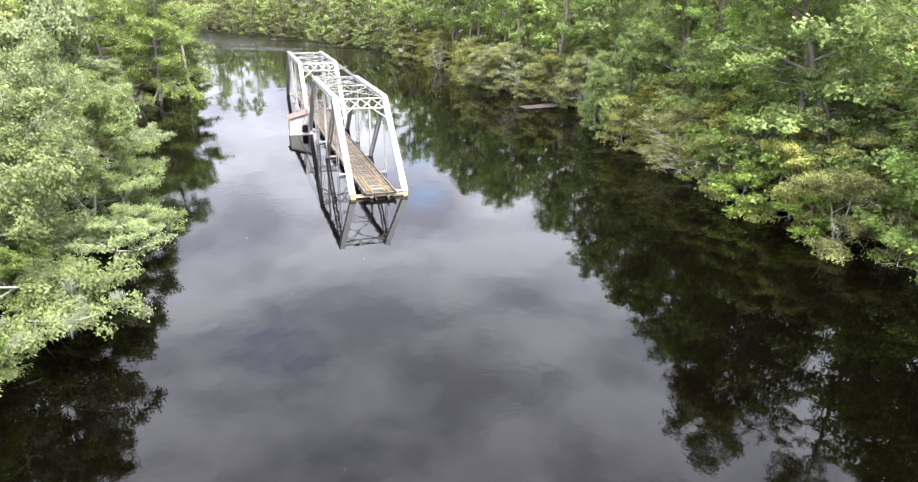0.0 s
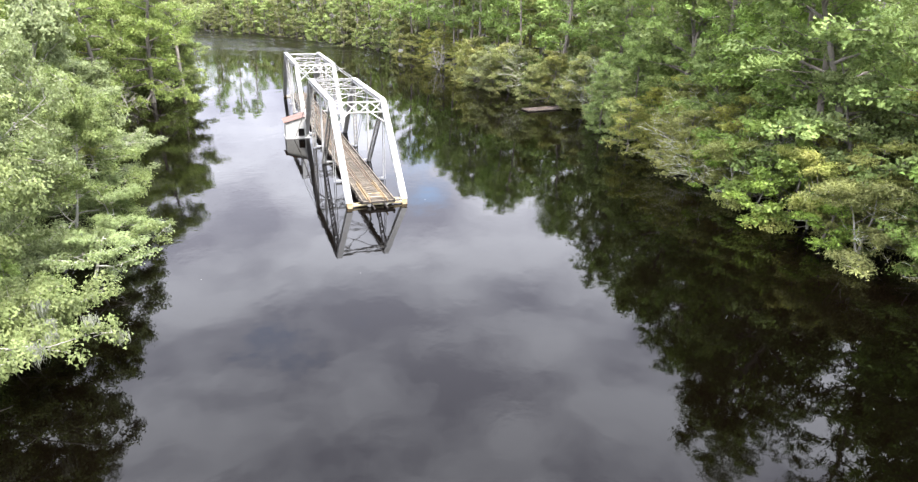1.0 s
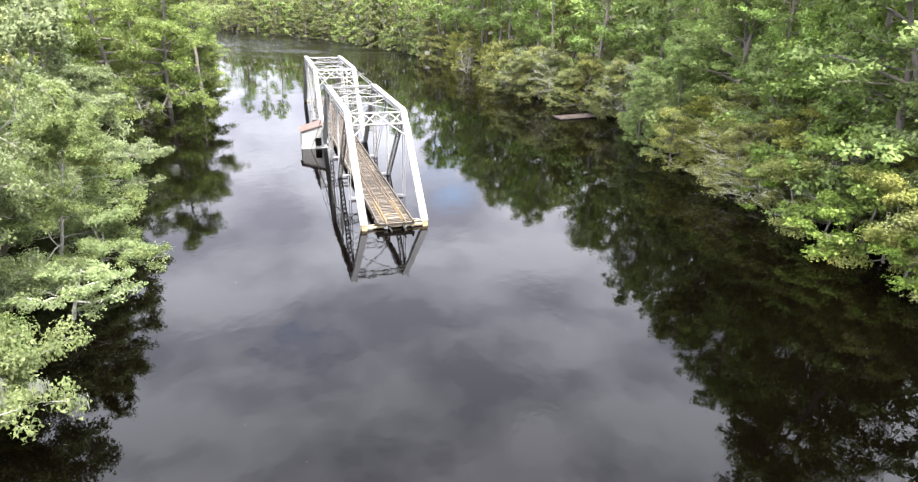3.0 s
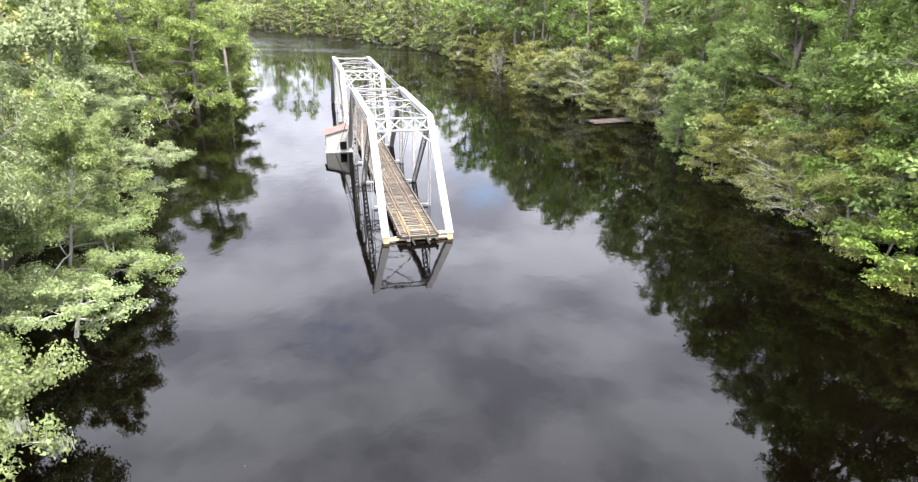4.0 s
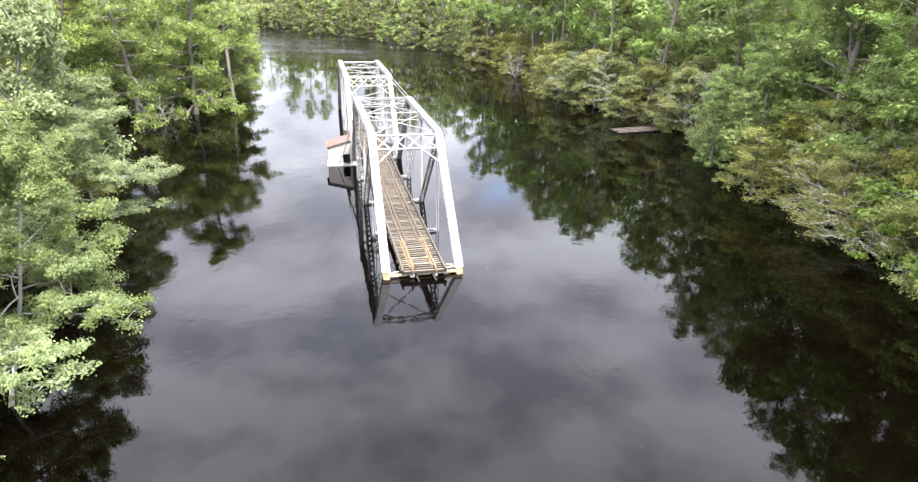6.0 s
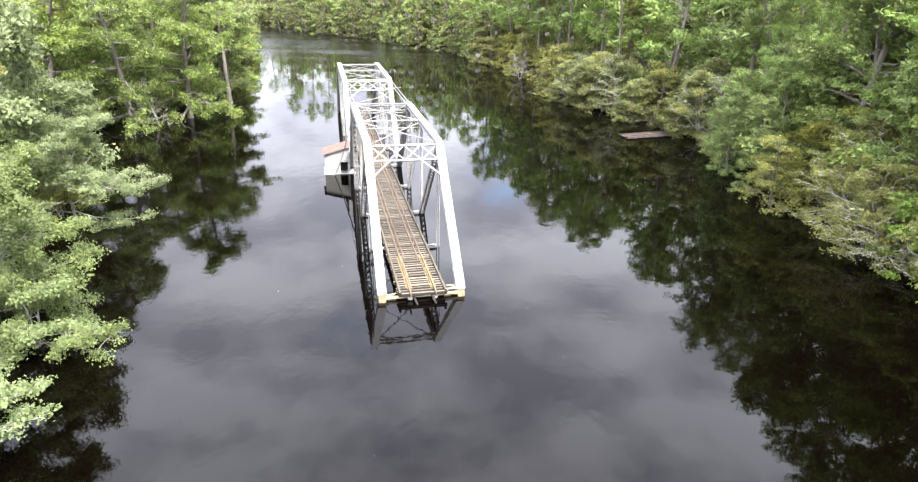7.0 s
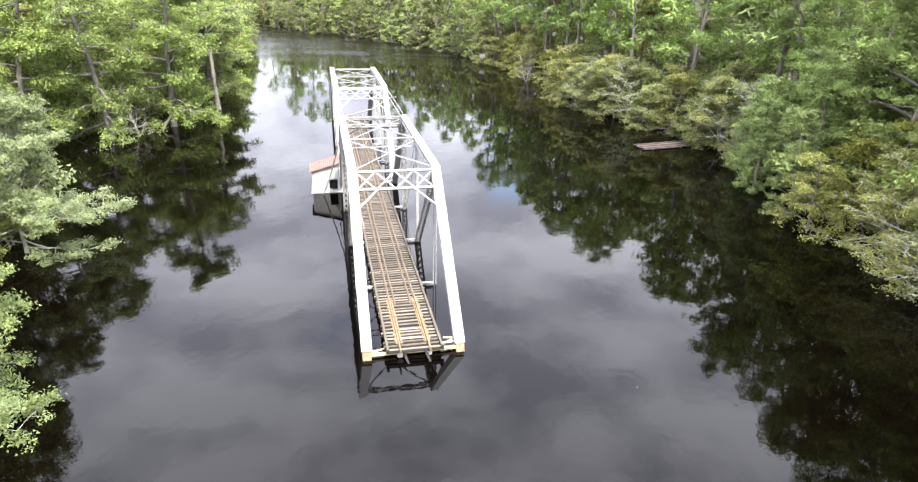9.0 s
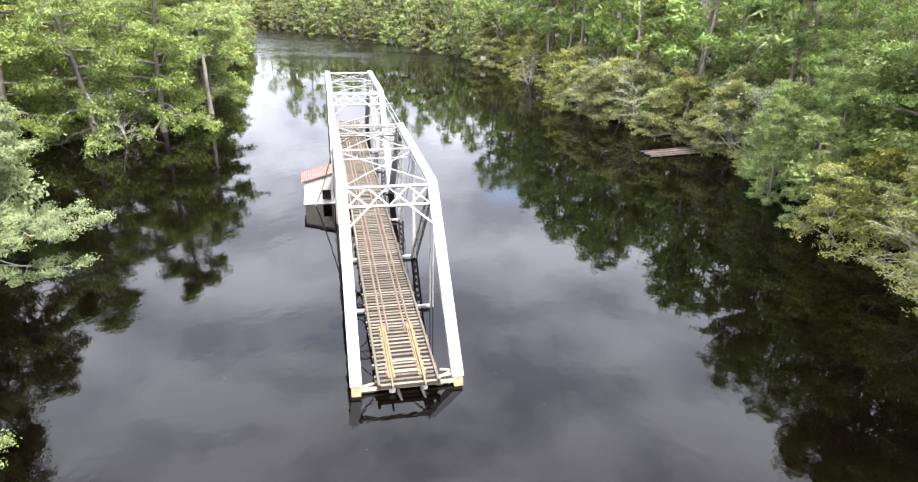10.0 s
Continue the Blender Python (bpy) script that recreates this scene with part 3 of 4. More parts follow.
# ---------------------------------------------------------------- trees
class Plant:
    """Collects the wood and leaves of one tree as plain arrays."""

    def __init__(self, seed):
        self.r = np.random.RandomState(seed)
        self.wv, self.wf, self.tips = [], [], []
        self.lp, self.ln, self.ld, self.ls, self.lw = [], [], [], [], []

    def tube(self, pts, radii, sides):
        pts = np.asarray(pts, float)
        start = len(self.wv)
        for i, p in enumerate(pts):
            a = pts[min(i + 1, len(pts) - 1)] - pts[max(i - 1, 0)]
            a = a / (np.linalg.norm(a) + 1e-9)
            s = np.cross(a, (0.31, 0.87, 0.38))
            s = s / (np.linalg.norm(s) + 1e-9)
            t = np.cross(s, a)
            for k in range(sides):
                w = 2 * math.pi * k / sides
                self.wv.append(p + radii[i] * (math.cos(w) * s + math.sin(w) * t))
        for i in range(len(pts) - 1):
            for k in range(sides):
                u, v = start + i * sides, start + (i + 1) * sides
                self.wf.append((u + k, u + (k + 1) % sides, v + (k + 1) % sides, v + k))

    def path(self, p, d, length, n, wobble, lift):
        """A crooked path from p along d; lift bends it up (or down) on the way."""
        pts, d = [np.array(p, float)], np.array(d, float)
        for _ in range(n):
            d = d + self.r.normal(0, wobble, 3) + (0, 0, lift / n)
            d = d / np.linalg.norm(d)
            pts.append(pts[-1] + d * length / n)
        return np.array(pts)

    def leaves(self, centre, count, spread, flat, size, slim, upward, outward=0.0, away=(0, 0, 0)):
        """A clump of leaves: its outer leaves turn outwards, most of them up to the light."""
        out = self.r.normal(0, 1, (count, 3))
        out /= np.linalg.norm(out, axis=1)[:, None]
        c = np.asarray(centre) + out * (self.r.uniform(0.05, 1, count) ** 0.6 * self.r.uniform(0.75, 1.35, count))[:, None] * (spread * 1.8, spread * 1.8, spread * 1.8 * flat)
        nrm = 0.52 * self.r.normal(0, 1, (count, 3)) + 0.6 * out + np.array((0.22, -0.32, 1.0)) * upward
        nrm /= np.linalg.norm(nrm, axis=1)[:, None]
        d = self.r.normal(0, 1, (count, 3)) + outward * (c - np.asarray(away)) / (np.linalg.norm(c - np.asarray(away), axis=1)[:, None] + 1e-6)
        d -= nrm * (d * nrm).sum(1)[:, None]
        d /= np.linalg.norm(d, axis=1)[:, None] + 1e-9
        s = size * self.r.uniform(0.65, 1.35, count)
        self.lp.append(c), self.ln.append(nrm), self.ld.append(d), self.ls.append(s), self.lw.append(s * slim)

    def leaf_arrays(self, three=False):
        c, n, d = np.concatenate(self.lp), np.concatenate(self.ln), np.concatenate(self.ld)
        s, w = np.concatenate(self.ls)[:, None], np.concatenate(self.lw)[:, None]
        e = np.cross(n, d)
        sag = n * s * 0.12
        if three:
            w = w * 1.5
            v = np.stack([c - d * s / 2 - e * w / 2, c - d * s / 2 + e * w / 2, c + d * s * 0.6], 1).reshape(-1, 3)
            return v, np.arange(len(v)).reshape(-1, 3)
        v = np.stack([c - d * s / 2 - sag, c + e * w / 2, c + d * s / 2 - sag, c - e * w / 2], 1).reshape(-1, 3)
        f = np.arange(len(v)).reshape(-1, 4)
        return v, f


def wood_mesh(name, verts, faces, material):
    me = mesh_of(name, verts, faces, material)
    me.polygons.foreach_set("use_smooth", [True] * len(me.polygons))
    return me


def unit(az, el):
    return np.array((math.cos(az) * math.cos(el), math.sin(az) * math.cos(el), math.sin(el)))


def spreading(seed, height, reach, bole, limbs, subs, twigs, per_tip, leaf, slim=0.55, droop=-0.25, flat=0.5, el=(0.15, 0.9), stems=1, lean=0.0, spread=0.36, wood=1.0, detail=3, up=0.75, twig=0.016, sub_el=(-0.1, 0.6), twig_el=(-0.25, 0.8)):
    """A broad crown: crooked limbs that fork twice, leaves in sprays about the twigs."""
    p = Plant(seed)
    r = p.r
    for stem in range(stems):
        tilt = 0.12 if stems == 1 else 0.45
        az0 = r.uniform(0, 6.28)
        d0 = np.array((math.cos(az0) * tilt * r.uniform(0.3, 1) + lean, math.sin(az0) * tilt * r.uniform(0.3, 1), 1.0))
        foot = (0, 0, -1.4) if stems == 1 else (r.normal(0, 0.35), r.normal(0, 0.35), -1.4)
        trunk = p.path(foot, d0 / np.linalg.norm(d0), height * 0.86 + 1.4, 7, 0.07, 0.15)
        r0 = wood * (0.021 * height + 0.05) / math.sqrt(stems)
        rad = np.linspace(r0, r0 * 0.22, 8)
        rad[0] *= 1.45
        p.tube(trunk, rad, 5 if detail == 1 else 8 if stems == 1 else 6)
        for i in range(limbs):
            f = bole + (1 - bole) * (i + r.uniform(0.1, 0.9)) / limbs
            g = f * 7
            j = min(int(g), 6)
            at = trunk[j] + (trunk[j + 1] - trunk[j]) * (g - j)
            rise = (f - bole) / (1 - bole)
            az = i * 2.4 + r.normal(0, 0.35)
            ln = reach * (1.05 - 0.62 * rise ** 1.6) * r.uniform(0.75, 1.15)
            limb = p.path(at, unit(az, el[0] + (el[1] - el[0]) * rise + r.normal(0, 0.12)), ln, 5, 0.16, droop)
            lr = r0 * (0.5 - 0.28 * rise)
            p.tube(limb, np.linspace(lr, lr * 0.25, 6), 3 if detail == 1 else 5)
            for s in range(subs):
                g = 5 * (0.3 + 0.7 * (s + r.uniform(0.2, 0.9)) / subs)
                j = min(int(g), 4)
                at2 = limb[j] + (limb[j + 1] - limb[j]) * (g - j)
                az2 = az + (1 if s % 2 else -1) * r.uniform(0.35, 1.25)
                ln2 = ln * r.uniform(0.26, 0.44)
                sub = p.path(at2, unit(az2, r.uniform(*sub_el)), ln2, 3, 0.2, droop * 0.8)
                if detail > 1:
                    p.tube(sub, np.linspace(lr * 0.36, 0.012, 4), 4)
                for w in range(twigs):
                    at3 = sub[1] + (sub[3] - sub[1]) * (w + 0.6) / twigs
                    tw = p.path(at3, unit(az2 + r.uniform(-1.3, 1.3), r.uniform(*twig_el)), r.uniform(0.5, 1.0) * max(0.6, ln2 * 0.45), 2, 0.2, droop)
                    if detail > 2:
                        p.tube(tw, (twig, twig * 0.7, twig * 0.4), 3)
                    p.tips.append(tw[2])
                    if per_tip:
                        p.leaves(tw[1] * 0.35 + tw[2] * 0.65, per_tip, spread, flat, leaf, slim, up)
    return p


def pine(seed, height, limbs, per_tip, leaf, slim=0.16, tuft=0.34, start=0.5, detail=3):
    """A tall straight bole with short limbs high up, each ending in tufts of needles."""
    p = Plant(seed)
    r = p.r
    trunk = p.path((0, 0, -1.4), (r.normal(0, 0.03), r.normal(0, 0.03), 1), height + 1.4, 8, 0.018, 0.0)
    r0 = 0.0125 * height + 0.03
    p.tube(trunk, np.linspace(r0, r0 * 0.2, 9), 8)
    for i in range(limbs):
        f = start + (0.985 - start) * (i + r.uniform(0, 0.9)) / limbs
        g = f * 8
        j = min(int(g), 7)
        at = trunk[j] + (trunk[j + 1] - trunk[j]) * (g - j)
        rise = (f - start) / (1 - start)
        az = i * 2.4 + r.normal(0, 0.5)
        ln = height * (0.17 * math.sin(math.pi * min(1, 0.28 + 0.72 * rise)) + 0.035) * r.uniform(0.7, 1.25)
        limb = p.path(at, unit(az, -0.1 + 0.7 * rise), ln, 4, 0.15, 0.35)
        p.tube(limb, np.linspace(r0 * 0.19, 0.02, 5), 4)
        for s in range(7):
            g = 4 * (0.35 + 0.65 * s / 6)
            j = min(int(g), 3)
            at2 = limb[j] + (limb[j + 1] - limb[j]) * (g - j)
            tw = p.path(at2, unit(az + r.uniform(-1.2, 1.2), r.uniform(0.0, 0.7)), r.uniform(0.5, 1.1), 2, 0.15, 0.4)
            if detail > 2:
                p.tube(tw, (0.02, 0.014, 0.008), 3)
            p.leaves(tw[2], per_tip, tuft, 0.6, leaf, slim, 0.6, 2.2, tw[1])
    return p


def plant_meshes(name, p, bark, leaf, three=False):
    wood = wood_mesh(name + "_wood", p.wv, p.wf, bark)
    crown = None
    if p.lp:
        v, f = p.leaf_arrays(three)
        crown = bpy.data.meshes.new(name + "_leaves")
        crown.from_pydata(v.tolist(), [], f.tolist())
        crown.materials.append(leaf)
        crown.update()
    return wood, crown


def stand(name, meshes, m, label, category, group):
    e = root(name, m, label, category, group)
    for pname, me in (("trunk", meshes[0]), ("crown", meshes[1])):
        if me:
            ob = new(pname, me)
            ob.parent = e
    return e


# full-grown forms for the near banks
FAN = dict(sub_el=(-0.25, 0.4), twig_el=(-0.4, 0.45), up=0.85)
OAK_FORM = [spreading(11 + i, 12.5, 6.6, 0.08, 22, 8, 5, 100, 0.135, slim=0.55, el=(-0.15, 1.1), wood=0.5, flat=0.6, spread=0.34) for i in range(3)]
OAK = [plant_meshes("oak", OAK_FORM[i], BARK_PALE, (LEAF_OAK, LEAF_PALE, LEAF_OAK)[i], True) for i in range(3)]
OAK_BACK = [plant_meshes("oak_back", spreading(16 + i, 12.5, 6.6, 0.14, 18, 6, 4, 60, 0.25, el=(0.0, 1.1), wood=0.75, flat=0.6, spread=0.5, detail=2), BARK_PALE, (LEAF_OAK, LEAF_PALE)[i], True) for i in range(2)]
HARDWOOD_TALL = [plant_meshes("hardwood_tall", spreading(66 + i, 23.0, 6.2, 0.14, 26, 6, 3, 42, 0.28, el=(-0.1, 1.1), flat=0.5, spread=0.56, detail=2, wood=0.7, up=0.9), BARK, (LEAF_OAK, LEAF_PINE)[i], True) for i in range(2)]
WATERSIDE = [plant_meshes("waterside", spreading(31 + i, 6.6, 4.2, 0.10, 10, 6, 4, 46, 0.18, slim=0.45, stems=2, el=(-0.15, 0.9), droop=-0.35, flat=0.5, spread=0.38, detail=2), BARK_PALE, (LEAF_SHRUB, LEAF_PALE, LEAF_OAK)[i], True) for i in range(3)]
BRIGHT = plant_meshes("bright", spreading(41, 5.5, 2.6, 0.15, 9, 5, 4, 26, 0.30, stems=1, flat=0.35, el=(0.0, 0.9), up=0.9), BARK, LEAF_LIME)
CYPRESS = [plant_meshes("cypress", spreading(51 + i, 20.0, 5.4, 0.05, 32, 7, 4, 44, 0.25, slim=0.36, droop=-0.4, flat=0.42, el=(-0.25, 0.8), spread=0.50, wood=0.85, detail=2, **FAN), BARK, LEAF_CYPRESS, True) for i in range(2)]
HIGH_CROWN = plant_meshes("high_crown", spreading(69, 21.0, 6.4, 0.5, 18, 6, 4, 40, 0.26, el=(-0.05, 1.0), flat=0.5, spread=0.5, detail=2, wood=0.8), BARK, LEAF_CYPRESS, True)
HARDWOOD = [plant_meshes("hardwood", spreading(61 + i, 16.0, 5.0, 0.28, 17, 6, 3, 42, 0.29, el=(-0.05, 1.1), flat=0.5, spread=0.54, detail=2), BARK, (LEAF_OAK, LEAF_SHRUB, LEAF_CYPRESS)[i], True) for i in range(3)]
PINE = [plant_meshes("pine", pine(71 + i, 21.0, 38, 44, 0.34, 0.14, 0.29, start=0.33, detail=2), BARK_PINE, LEAF_PINE, True) for i in range(3)]
SPARSE = [plant_meshes("sparse", spreading(141 + i, 7.0, 4.8, 0.12, 13, 6, 4, 15, 0.15, stems=2, el=(-0.25, 0.85), droop=-0.2, flat=0.4, spread=0.34, wood=1.2, twig=0.030), LICHEN, LEAF_OLIVE, True) for i in range(2)]
LEANING = plant_meshes("leaning", spreading(171, 5.0, 4.2, 0.5, 9, 6, 4, 40, 0.15, el=(-0.1, 0.35), droop=-0.05, flat=0.35, lean=0.5, spread=0.30, wood=1.2, twig=0.026), LICHEN, LEAF_PALE, True)
YOUNG_PINE = plant_meshes("young_pine", pine(151, 10.0, 34, 46, 0.34, 0.14, 0.27, start=0.06), BARK_PINE, LEAF_PINE, True)
BARE = [plant_meshes("bare", spreading(81 + i, 7.0, 2.9, 0.2, 11, 6, 4, (3, 0)[i], 0.2, stems=2, el=(0.2, 1.1), droop=0.1), BARK_PALE, LEAF_PALE) for i in range(2)]
# small bald cypresses of the flooded edge: flat feathery sprays, layer over layer
FEATHER = [plant_meshes("feather", spreading(161 + i, 9.0, 3.5, 0.06, 24, 6, 3, 32, 0.21, slim=0.34, droop=-0.38, flat=0.4, el=(-0.2, 0.75), spread=0.40, wood=0.8, detail=2, **FAN), (BARK, BARK_PALE, BARK)[i], (LEAF_OLIVE, LEAF_OLIVE, LEAF_YELLOW)[i], True) for i in range(3)]
FEATHER_MID = [plant_meshes("feather_mid", spreading(166 + i, 10.0, 3.6, 0.05, 18, 5, 2, 24, 0.4, slim=0.32, droop=-0.38, flat=0.4, el=(-0.2, 0.75), spread=0.56, detail=2, **FAN), BARK, (LEAF_OLIVE, LEAF_YELLOW)[i], True) for i in range(2)]
# plainer forms for the middle distance
HARDWOOD_MID = [plant_meshes("hardwood_mid", spreading(91 + i, 16.0, 5.2, 0.25, 13, 5, 3, 20, 0.5, slim=0.45, el=(-0.05, 1.1), flat=0.5, spread=0.66, detail=1), BARK, (LEAF_CYPRESS, LEAF_OLIVE, LEAF_PINE)[i], True) for i in range(3)]
PINE_MID = [plant_meshes("pine_mid", pine(101 + i, 21.0, 28, 15, 0.68, 0.2, 0.5, start=0.36, detail=2), BARK_PINE, LEAF_PINE, True) for i in range(2)]
SHRUB_MID = [plant_meshes("shrub_mid", spreading(111 + i, 7.0, 3.8, 0.08, 10, 5, 3, 16, 0.44, stems=2, el=(-0.1, 0.9), flat=0.45, spread=0.5, detail=2), BARK, (LEAF_SHRUB, LEAF_CYPRESS, LEAF_OAK)[i], True) for i in range(3)]

LABELS = {
    "oak_tree": ("broad green oak with pale lichened limbs leaning over the water", "tree", "bank oaks"),
    "grey_tree": ("spreading tree with grey-green leaves and pale bare limbs", "tree", "bank oaks"),
    "waterside_shrub": ("many-stemmed leafy shrub with pale twigs standing in flood water", "shrub", "waterside shrubs"),
    "lichened_tree": ("thin-leaved small tree with white lichened branches over the water", "tree", "lichened trees"),
    "feathery_cypress": ("small olive-green bald cypress with flat drooping sprays standing in flood water", "tree", "bank cypresses"),
    "yellow_cypress": ("small bald cypress turning yellow at the flooded bank", "tree", "bank cypresses"),
    "young_pine": ("young dark green pine leafy down to the water", "tree", "young pines"),
    "bright_shrub": ("small bright lime-green sapling at the flooded bank", "sapling", "waterside shrubs"),
    "cypress_tree": ("tall feathery bald cypress with grey trunk in the water", "tree", "cypress stand"),
    "hardwood_tree": ("leafy swamp hardwood tree in the flooded forest", "tree", "forest hardwoods"),
    "pine_tree": ("tall loblolly pine with a bare bole and tufted crown", "tree", "forest pines"),
    "bare_tree": ("nearly leafless pale grey tree at the bank", "tree", "bare trees"),
}
place_rng = np.random.RandomState(5)


def grow(kind, mesh, x, y, scale, turn=None, stretch=1.0, lean=(0.0, 0.0)):
    turn = place_rng.uniform(0, 360) if turn is None else turn
    m = pose(x, y, max(ground_height(x, y), -0.9) + 0.5, lean[0], lean[1], turn) @ Matrix.Diagonal((scale, scale, scale * stretch, 1))
    return stand(kind, mesh, m, *LABELS[kind])


def pick(items):
    return items[place_rng.randint(len(items))]


# the near left bank: big oaks over the water
for x, y, s, t, k in ((-26.2, 21.0, 0.8, 250, 0), (-25.2, 29.8, 1.0, 40, 0), (-28.8, 39.6, 0.92, 190, 1), (-29.6, 46.8, 0.84, 100, 2), (-38.6, 66.0, 0.88, 75, 1)):
    oak = grow("grey_tree" if k == 1 else "oak_tree", OAK[k], x, y, s, t, 1.3 if y < 35 else 1.48 if y < 45 else 1.12 if y < 50 else 0.92)
    if y == 29.8:
        mossy_tips = [oak.matrix_world @ Vector(q) for q in OAK_FORM[k].tips]
for x, y, s, t, k in ((-35.5, 26.0, 0.95, 300, 0), (-38.0, 37.0, 1.1, 20, 0), (-41.0, 48.0, 1.12, 150, 1), (-44.0, 63.0, 1.02, 330, 1)):
    grow("grey_tree" if k == 1 else "oak_tree", OAK_BACK[k], x, y, s, t, 1.35)
for x, y, s, k in ((-23.6, 26.0, 0.6, 2), (-23.6, 31.0, 0.55, 2), (-24.6, 34.0, 0.6, 2), (-27.5, 48.5, 0.7, 1), (-25.0, 27.5, 0.75, 2), (-28.0, 37.0, 0.75, 1), (-32.5, 45.0, 0.75, 1), (-36.0, 56.0, 0.75, 1), (-40.5, 67.0, 0.75, 0), (-45.5, 73.0, 0.9, 2)):
    grow("waterside_shrub", WATERSIDE[k], x, y, s)
# the cypress stand behind the cove
for x, y, s in ((-51.8, 106.4, 1.06), (-55.8, 98.9, 1.1), (-62.5, 94.0, 1.0), (-66.0, 108.0, 1.12), (-59.5, 113.0, 1.05), (-57.5, 126.0, 0.95), (-61.0, 86.0, 0.8), (-61.0, 135.0, 0.9), (-64.5, 143.0, 0.95), (-54.5, 113.5, 0.6), (-68.0, 98.0, 1.0), (-62.0, 120.0, 1.1)):
    grow("cypress_tree", pick(CYPRESS), x, y, s, None, 1.22)
# the right bank, from the water back into the pines
for x, y, s, k in ((34.5, 44.0, 1.0, 2), (31.0, 49.5, 0.95, 0), (30.0, 55.0, 1.05, 0), (27.0, 64.0, 0.9, 0), (37.0, 38.0, 1.0, 0)):
    grow("waterside_shrub", WATERSIDE[k], x, y, s)
for x, y, s, k in ((25.2, 80.6, 0.75, 0), (25.6, 73.6, 1.0, 1), (30.5, 67.0, 0.95, 0), (24.6, 70.5, 0.7, 1), (36.0, 47.5, 0.9, 0), (29.5, 79.5, 1.2, 1)):
    grow("lichened_tree", SPARSE[k], x, y, s)
grow("lichened_tree", LEANING, -24.8, 40.6, 0.85, 0)
for x, y, s, k in ((32.5, 53.0, 1.0, 0), (34.0, 58.5, 1.05, 1), (30.5, 65.0, 0.8, 0), (28.5, 69.5, 1.1, 0), (24.2, 72.8, 0.85, 0), (24.4, 78.6, 0.7, 1),
                   (20.2, 82.5, 0.8, 0), (25.0, 84.5, 1.1, 0), (37.0, 48.0, 1.1, 0), (33.5, 66.0, 1.15, 1), (30.0, 74.5, 1.2, 0), (28.5, 82.0, 1.2, 1), (38.0, 55.0, 1.2, 0)):
    grow("feathery_cypress", FEATHER[k], x, y, s)
for x, y, s in ((19.4, 104.0, 0.7), (21.5, 106.5, 0.95), (16.0, 113.0, 0.9), (13.6, 118.0, 1.0), (10.8, 121.5, 0.8), (7.4, 127.0, 1.0), (4.6, 131.0, 0.85), (16.8, 118.5, 1.05), (12.0, 125.5, 1.1), (20.0, 112.0, 1.1), (1.5, 135.5, 0.9), (6.5, 133.0, 1.1), (22.5, 118.0, 1.2), (17.0, 126.0, 1.2)):
    grow("yellow_cypress", FEATHER[2], x, y, s)
for x, y, s in ((20.0, 87.0, 0.9), (18.6, 93.5, 0.9), (22.5, 91.0, 1.2), (19.4, 98.5, 1.0), (23.5, 97.0, 1.25), (26.5, 89.0, 1.3)):
    grow("young_pine", YOUNG_PINE, x, y, s)
for x, y, s in ((25.6, 57.6, 0.95), (28.6, 57.0, 1.25), (29.8, 61.0, 1.7), (28.8, 51.5, 0.9), (25.0, 68.5, 0.9)):
    grow("bright_shrub", BRIGHT, x, y, s)
for x, y, s, k in ((27.0, 63.5, 1.05, 0), (26.5, 71.5, 1.25, 0), (19.5, 109.5, 1.25, 0), (10.0, 124.0, 1.3, 0), (23.0, 103.5, 1.4, 0), (3.5, 133.0, 1.2, 0), (-7.5, 160.5, 0.75, 1)):
    grow("bare_tree", BARE[k], x, y, s)
grow("hardwood_tree", HIGH_CROWN, -51.8, 118.5, 1.0)
# a bleached dead tree in the cypress stand
grow("bare_tree", BARE[1], -52.6, 100.5, 0.8, 30, 1.25, (0, -12))
for row, gap, depth in ((0, 5.5, 5.0), (1, 4.4, 6.8), (2, 6.0, 13.0), (3, 7.5, 22.0)):
    y = 36.0 + row * 1.5
    broadleaf, needle = (HARDWOOD, PINE) if row < 2 else (HARDWOOD_MID, PINE_MID)
    while y < 110:
        jx, jy = place_rng.uniform(-1.8, 1.8), place_rng.uniform(-1.8, 1.8)
        x = right_bank(y) + depth + jx
        if row == 0:
            grow("hardwood_tree", pick(broadleaf), x + 1.5, y + jy, place_rng.uniform(0.5, 0.75))
        elif place_rng.rand() < (0.38 if row == 1 else 0.55):
            grow("pine_tree", pick(needle), x, y + jy, place_rng.uniform(1.22, 1.5) if row == 1 else place_rng.uniform(1.0, 1.3))
        else:
            if row == 1:
                grow("hardwood_tree", pick(HARDWOOD_TALL), x, y + jy, place_rng.uniform(0.6, 0.85))
            else:
                grow("hardwood_tree", pick(broadleaf), x, y + jy, place_rng.uniform(0.75, 1.05))
        y += gap * place_rng.uniform(0.8, 1.2)
grow("pine_tree", PINE[1], 28.5, 102.5, 1.25, 20)
# the tall trees behind the shrubs of the near right bank
for i, (x, y, s) in enumerate(((42.0, 33.0, 1.1), (40.0, 39.0, 1.25), (38.0, 45.5, 1.2), (36.5, 52.5, 1.3), (34.0, 58.0, 1.22), (31.5, 65.5, 1.25), (30.5, 72.5, 1.22), (29.5, 79.0, 1.2), (28.5, 86.0, 1.15))):
    if i % 2:
        grow("pine_tree", pick(PINE), x, y, s * 1.15)
    else:
        grow("hardwood_tree", pick(HARDWOOD_TALL), x, y, s)
